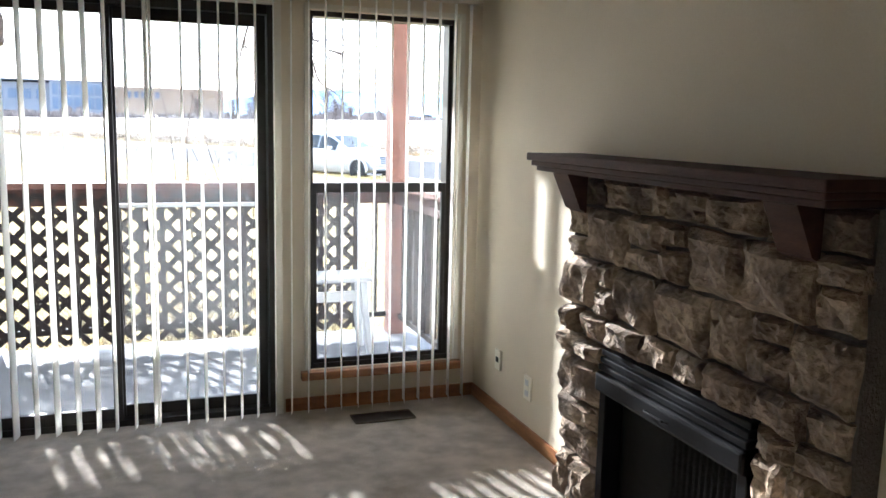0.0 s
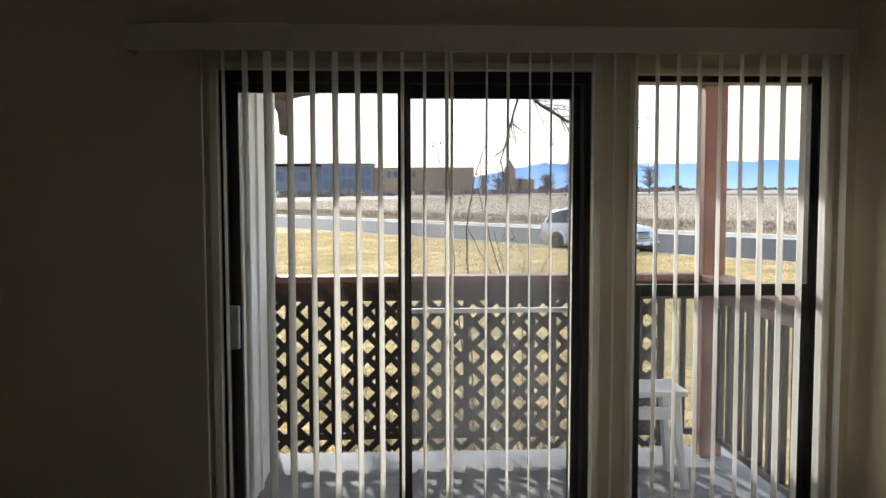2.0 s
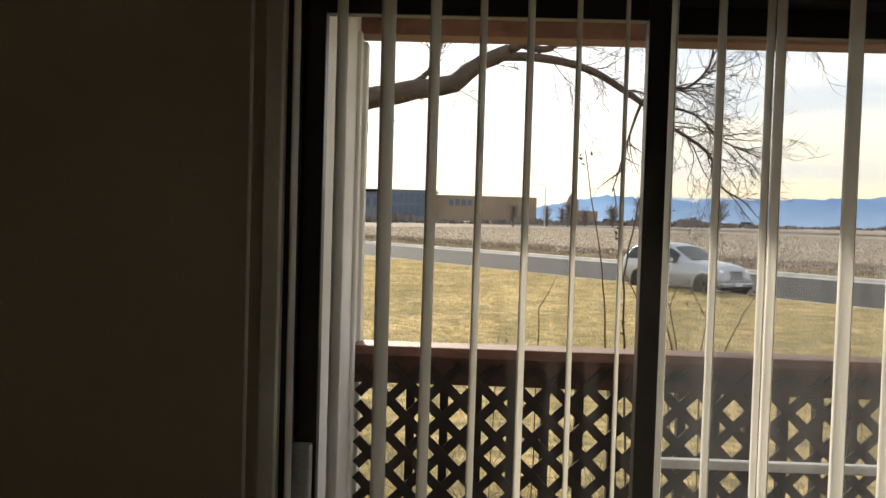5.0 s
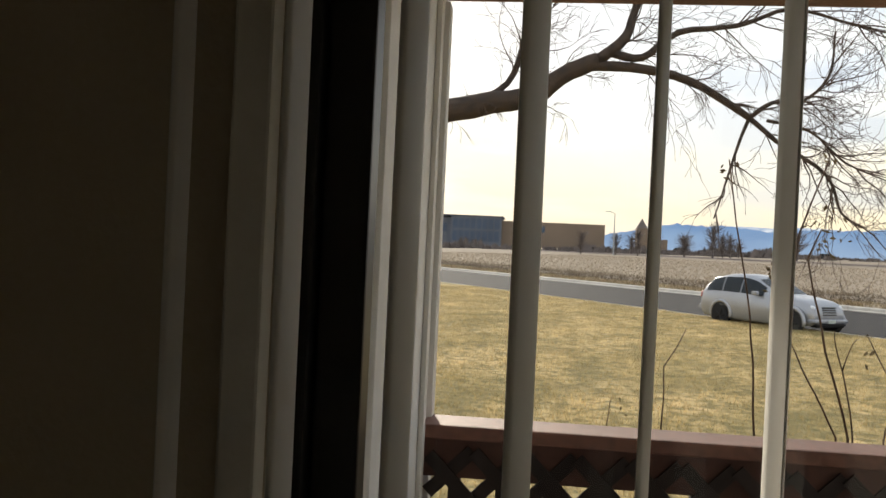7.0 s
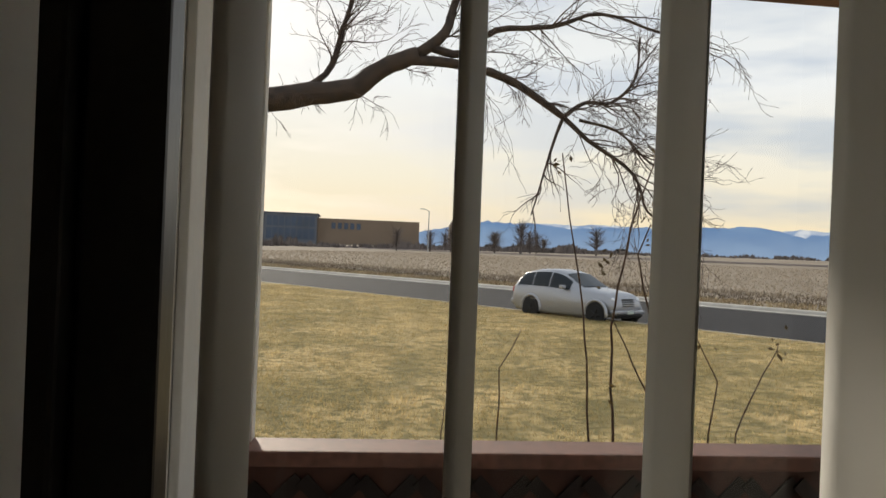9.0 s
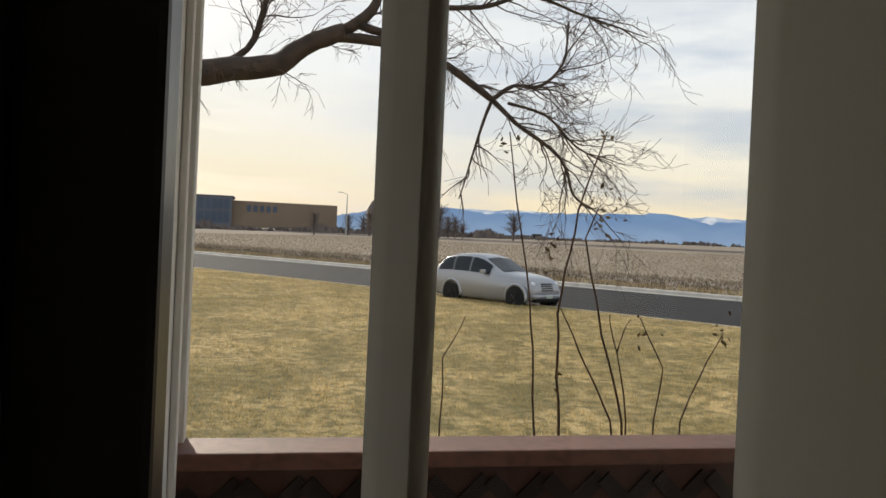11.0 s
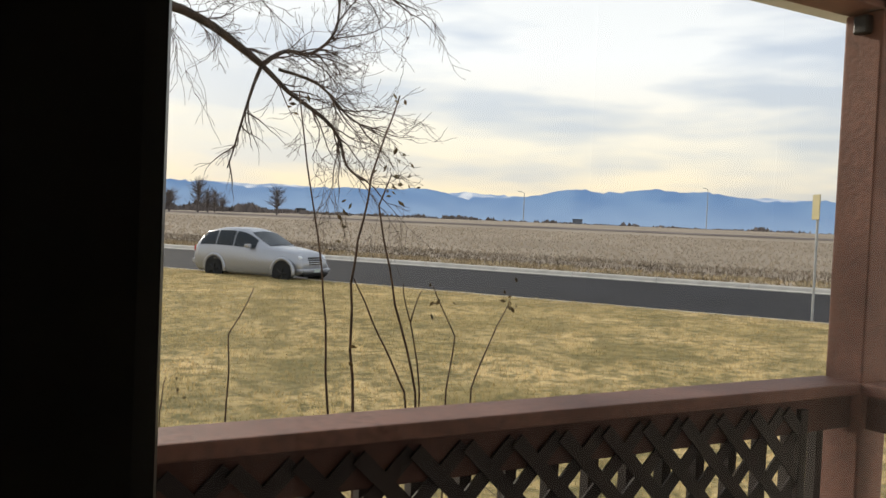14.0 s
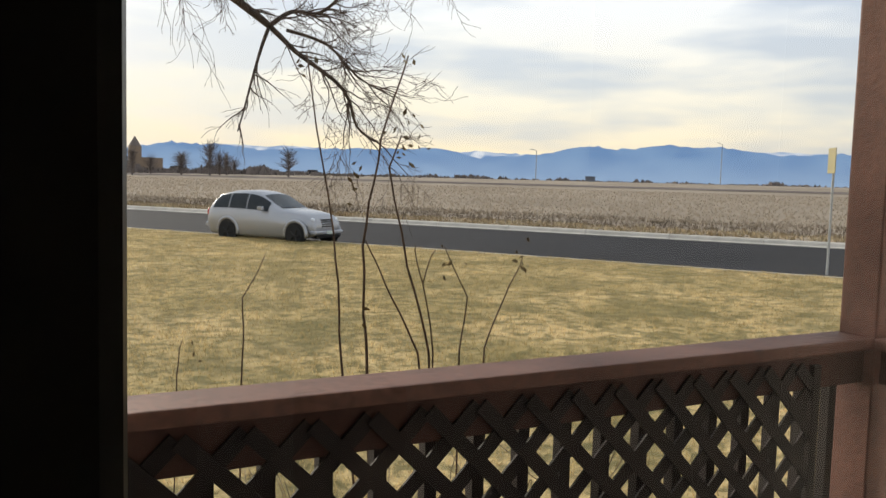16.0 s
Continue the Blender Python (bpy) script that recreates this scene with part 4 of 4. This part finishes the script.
cane([(1.30, -0.1, -0.42), (1.17, 0, 0.87), (1.13, 0, 1.35), (1.02, 0, 1.99)], 0.0075)
cane([(1.32, -0.05, -0.42), (1.27, 0, 0.87), (1.25, 0, 1.3), (1.31, 0, 1.7), (1.42, 0, 2.02)], 0.009)
cane([(1.6, -0.1, -0.42), (1.49, 0, 0.87), (1.35, 0, 1.15), (1.26, 0, 1.32)], 0.007)
cane([(1.62, 0, -0.42), (1.54, 0, 0.87), (1.42, 0, 1.3), (1.34, 0, 1.6), (1.40, 0, 1.72)], 0.008)
cane([(1.58, 0.05, -0.42), (1.56, 0, 0.87), (1.51, 0, 1.15), (1.47, 0, 1.30)], 0.006)
cane([(1.51, 0, 1.15), (1.56, 0, 1.28)], 0.004)
cane([(1.72, 0.05, -0.42), (1.68, 0, 0.87), (1.70, 0, 1.08), (1.60, 0, 1.29)], 0.006)
cane([(1.75, 0, -0.42), (1.80, 0, 0.87), (1.90, 0, 1.12), (1.97, 0, 1.24)], 0.006)
cane([(0.78, 0, -0.42), (0.80, 0, 0.87), (0.80, 0, 1.12), (0.88, 0, 1.28)], 0.005)
cane([(0.55, 0, -0.42), (0.57, 0, 0.87), (0.59, 0, 0.98)], 0.004)
rl = random.Random(5)
bm = bmesh.new()
for (x, z, s, c) in ((1.42, 1.70, 0.07, 22), (1.02, 1.96, 0.03, 5), (1.23, 1.55, 0.05, 9), (1.62, 1.25, 0.05, 6), (1.97, 1.22, 0.05, 8), (1.25, 1.05, 0.03, 3), (1.40, 2.0, 0.03, 3), (0.62, 0.97, 0.03, 3)):
    for k in range(c):
        p = Vector(((x - 0.05) * 0.94 + 0.05 - 1.4 + rl.gauss(0, s * 0.5), rl.gauss(0, 0.03), (z - 1.567) * 0.94 + 1.987 + rl.gauss(0, s * 0.7)))
        a = rl.uniform(0, 6.28)
        u = Vector((math.cos(a), rl.uniform(-0.5, 0.5), math.sin(a))) * rl.uniform(0.008, 0.016)
        w = Vector((-u.z, 0.006, u.x)) * 0.45
        quad(bm, p - u, p + w, p + u, p - w)
part("leaves", bm, M_LEAF, rose, "curled brown-green leaves")["kind"] = "stuff"
bm = bmesh.new()
for k in range(150):
    p = Vector((rl.uniform(0.0, 2.5) - 1.4, rl.uniform(-0.35, 0.35), 0.0))
    if p.x > 0.6 and rl.random() < 0.6:
        continue
    grow(bm, p, Vector((rl.uniform(-0.7, 0.7), rl.uniform(-0.4, 0.4), 1)).normalized(), rl.uniform(0.3, 0.75), 0.0055, 1, rl, 0.02, 0.6)
part("undergrowth", bm, M_WEED, rose, "tangled straw-coloured stems")["kind"] = "stuff"

# ---- bare shrub past the deck post ----
def bare_shrub(x, y, h, seed):
    g2 = random.Random(seed)
    ob = thing("bare_shrub", "low leafless shrub with reddish twigs on the lawn", "shrub", "lawn shrubs", at=(x, y, land(x * RN.x + y * RN.y)))
    for k in range(14):
        bm = bmesh.new()
        grow(bm, Vector((g2.uniform(-0.15, 0.15), g2.uniform(-0.15, 0.15), -0.01)), Vector((g2.uniform(-0.6, 0.6), g2.uniform(-0.6, 0.6), 1)).normalized(), h * g2.uniform(0.7, 1.1), 0.009, 2, g2, 0.0, 0.5)
        part("stem", bm, M_ROSE, ob)


bare_shrub(8.1, 4.9, 0.7, 31)
bare_shrub(8.7, 4.3, 0.85, 32)

# ---- street sign, lamps, distance ----
sign = thing("street_sign", "yellow street sign seen nearly edge-on, on a steel post", "street sign", at=(16.77, 12.36, -0.33), rz=-28)
bm = bmesh.new()
tube(bm, [(0, 0, 0), (0, 0, 2.9)], [0.03, 0.03], 8)
part("post", bm, M_STEEL, sign)
bm = bmesh.new()
box(bm, -0.02, 0.0, -0.23, 0.23, 2.34, 2.92, 0.005)
pl = part("sign_plate", bm, M_YELLOW, sign, "yellow plate")
pl.matrix_basis = pose(-0.04, 0, 0, 0, 0, -6)


def far_lamp(x, y, h):
    z = land(x * RN.x + y * RN.y)
    ob = thing("street_lamp", "slender grey street lamp in the distance", "street lamp", "far street lamps", at=(x, y, z))
    bm = bmesh.new()
    tube(bm, [(0, 0, -0.3), (0, 0, h * 0.6), (0, 0, h), (-0.9, 0, h + 0.35)], [0.13, 0.1, 0.07, 0.05], 6)
    part("pole", bm, M_STEEL, ob)
    bm = bmesh.new()
    box(bm, -1.7, -0.8, -0.15, 0.15, h + 0.3, h + 0.42, 0.03)
    part("lamp_head", bm, M_STEEL, ob)


far_lamp(103, 150, 6.3)
far_lamp(159, 150, 10.6)
far_lamp(15.2, 150, 7.5)

building = thing("school_building", "low grey and tan building with blue glazing across the field", "building", at=(-14, 290, 2.4))


def facade(x0, x1, z1, y, material, name):
    bm = bmesh.new()
    box(bm, x0, x1, y, y + 22, -1.5, z1, 0.05)
    part(name, bm, material, building)


facade(-75, -14, 9.6, 0, M_DKWALL, "wall")
facade(-14, 4, 10.2, -1.5, M_DKWALL, "wall")
facade(4, 40, 9.2, 1, M_BRICK, "wall")
for i in range(8):
    for j in range(2):
        bpart("window", M_CURTAIN, building, (-13.2 + 2.1 * i, -11.5 + 2.1 * i, -1.62, -1.5, 1.5 + 4.4 * j, 5.2 + 4.2 * j))
for i in range(7):
    bpart("window", M_CURTAIN, building, (-42 + 4 * i, -39.4 + 4 * i, -0.12, 0.0, 4.4, 7.6))
for i in range(5):
    bpart("window", M_CURTAIN, building, (9 + 2.2 * i, 10.4 + 2.2 * i, 0.88, 1.0, 5.6, 7.8))
bpart("roof_edge", M_DKWALL, building, (-75.5, 4.5, -1.8, 20, 10.22, 10.6))
tower = thing("brick_tower", "distant brick clock tower with a pointed cap", "tower", at=(53, 400, 2))
bpart("shaft", M_BRICK, tower, (-2.6, 2.6, -2.6, 2.6, -2, 12.5))
bm = bmesh.new()
bmesh.ops.create_cone(bm, segments=4, radius1=3.4, radius2=0.2, depth=4.5, cap_ends=True, matrix=Matrix.Translation((0, 0, 14.8)) @ Matrix.Rotation(radians(45), 4, "Z"))
part("cap", bm, M_HAZEWOOD, tower)
bpart("wing", M_BRICK, tower, (2.7, 12, -2, 4, -2, 7.5))


def far_tree(x, y, h, w, seed, dense=150):
    """A small bare crown on a trunk, far off."""
    ob = thing("distant_tree", "bare grey-brown tree across the field", "tree", "far trees", at=(x, y, land(x * RN.x + y * RN.y) - 0.3))
    g = random.Random(seed)
    bm = bmesh.new()
    tube(bm, [(0, 0, 0), (0.1, 0, h * 0.4), (0, 0, h * 0.8)], [h * 0.03, h * 0.022, h * 0.006], 6)
    part("trunk", bm, M_HAZEWOOD, ob)
    bm = bmesh.new()
    for k in range(dense):
        a, e = g.uniform(0, 6.28), g.uniform(-0.1, 1.3)
        st = Vector((0, 0, h * g.uniform(0.2, 0.7)))
        d = Vector((math.cos(a) * math.cos(e), math.sin(a) * math.cos(e), math.sin(e)))
        ln = w * g.uniform(0.5, 1.0) * (0.6 + 0.4 * math.cos(e))
        ln = min(ln, (h - st.z) / max(d.z, 0.2))
        m = st + d * ln * 0.6 + Vector((g.uniform(-1, 1), g.uniform(-1, 1), g.uniform(-1, 1))) * ln * 0.12
        tube(bm, [st, m, st + d * ln + Vector((0, 0, ln * 0.1))], [h * 0.007, h * 0.005, h * 0.003], 3)
    part("crown", bm, M_HAZEWOOD, ob)


g = random.Random(8)
for x, y, h, w in ((46.5, 148, 6.6, 2.6), (32.6, 150, 7.6, 2.8), (35.5, 155, 5.6, 2.6), (38, 160, 5.4, 2.5), (28, 152, 5.0, 2.4), (19.5, 150, 6.0, 2.0), (15.8, 152, 5.2, 1.8), (9.3, 148, 5.4, 2.4), (24, 160, 4.4, 2.4), (42, 170, 4.0, 2.2), (21.5, 175, 5, 2.5), (30.5, 165, 5, 2.6)):
    far_tree(x, y, h * 1.02, w, g.randint(0, 999))
bm = bmesh.new()
for k in range(900):
    az = g.uniform(-14, 62) if k > 250 else g.uniform(2, 18)
    r = g.uniform(185, 215)
    x, y = r * math.sin(radians(az)), r * math.cos(radians(az))
    z = land(min(x * RN.x + y * RN.y, 170)) - 0.8
    hh = g.uniform(0.3, 1.3) * (1.7 if az < 16 else 0.75 if az > 30 else 1.0) * (0.5 + abs(noise.noise(Vector((az * 0.35, 3, 1)))) * 1.6)
    ww = g.uniform(0.6, 2.0)
    for q in range(4):
        a = g.uniform(0, 3.14)
        b = Vector((x + g.uniform(-1, 1) * ww, y + g.uniform(-1, 1), z))
        bm.faces.new([bm.verts.new(b + Vector((-ww * math.cos(a), -ww * math.sin(a), 0))), bm.verts.new(b + Vector((ww * math.cos(a), ww * math.sin(a), 0))), bm.verts.new(b + Vector((g.uniform(-0.4, 0.4), 0, hh + 0.8)))])
tagged(finish("distant_scrub", bm, M_HAZEWOOD), "low grey-brown scrub along the horizon", "scrub", "", "stuff")


def far_car(x, y, dark):
    """A small vehicle on the far road."""
    z = land(x * RN.x + y * RN.y)
    ob = thing("distant_car", "dark car on the far road" if dark else "pale car on the far road", "car", "far cars", at=(x, y, z), rz=-50)
    m = M_DARKCAR if dark else M_CAR
    bm = bmesh.new()
    box(bm, -2.2, 2.2, -0.9, 0.9, 0.3, 0.95, 0.15)
    part("body", bm, m, ob)
    bm = bmesh.new()
    box(bm, -1.5, 1.0, -0.8, 0.8, 0.9, 1.55, 0.2)
    part("cabin", bm, M_CARGLASS if not dark else m, ob)
    for sx in (-1.35, 1.35):
        bm = bmesh.new()
        bmesh.ops.create_cone(bm, cap_ends=True, segments=12, radius1=0.33, radius2=0.33, depth=1.86, matrix=Matrix.Translation((sx, 0, 0.33)) @ Matrix.Rotation(radians(90), 4, "X"))
        part("wheel", bm, M_TYRE, ob)


for x, y, dk in ((84, 150, True), (26.5, 148, False), (33.5, 146, True), (52, 150, True), (-20, 140, False)):
    far_car(x * 1.45, y * 1.45, dk)
cab = thing("utility_box", "dark utility cabinet in the field", "utility box", at=(118, 150, land(118 * RN.x + 150 * RN.y)), rz=-40)
bpart("cabinet", M_DKWALL, cab, (-1.1, 1.1, -0.6, 0.6, -0.2, 1.2), 0.05)
bpart("lid", M_BLACK, cab, (-1.2, 1.2, -0.7, 0.7, 1.21, 1.3), 0.02)


def ridge(name, label, dist, base, heights, material, seed, rough):
    """A mountain range as a long solid ridge; heights by bearing."""
    bm = bmesh.new()
    prev = None
    for k in range(421):
        az = -40 + 130 * k / 420
        h = np.interp(az, [p[0] for p in heights], [p[1] for p in heights])
        h = h + rough * (noise.fractal(Vector((az * 0.35, seed, 0)), 1.0, 2.0, 6) * 0.9 + 0.4 * noise.noise(Vector((az * 2.5, seed, 4))))
        s, c = math.sin(radians(az)), math.cos(radians(az))
        cur = [bm.verts.new((s * d, c * d, z)) for d, z in ((dist * 0.8, base), (dist * 0.93, base + (h - base) * 0.6), (dist, h), (dist * 1.15, base))]
        if prev:
            for a in range(3):
                bm.faces.new((prev[a], cur[a], cur[a + 1], prev[a + 1]))
        prev = cur
    return tagged(finish(name, bm, material, True), label, "mountains", "", "structure")


ridge("backdrop_range", "blue foothill range with painted haze on the horizon", 3900, -150, ((-40, 20), (2, 50), (7, 120), (10, 150), (16, 138), (22, 150), (28, 162), (30.5, 130), (34, 145), (35.5, 150), (37.5, 190), (40, 180), (43.4, 204), (45, 193), (46.5, 196), (50, 160), (53, 168), (60, 165), (90, 120)), M_MOUNT, 3.0, 19)
ridge("backdrop_peaks", "snow-streaked far peaks with painted haze behind the foothills", 4400, -150, ((-40, 20), (5, 80), (12, 165), (17, 175), (22, 150), (31, 172), (34, 165), (40, 160), (50, 195), (54, 190), (60, 180), (90, 100)), M_SNOW, 7.0, 14)
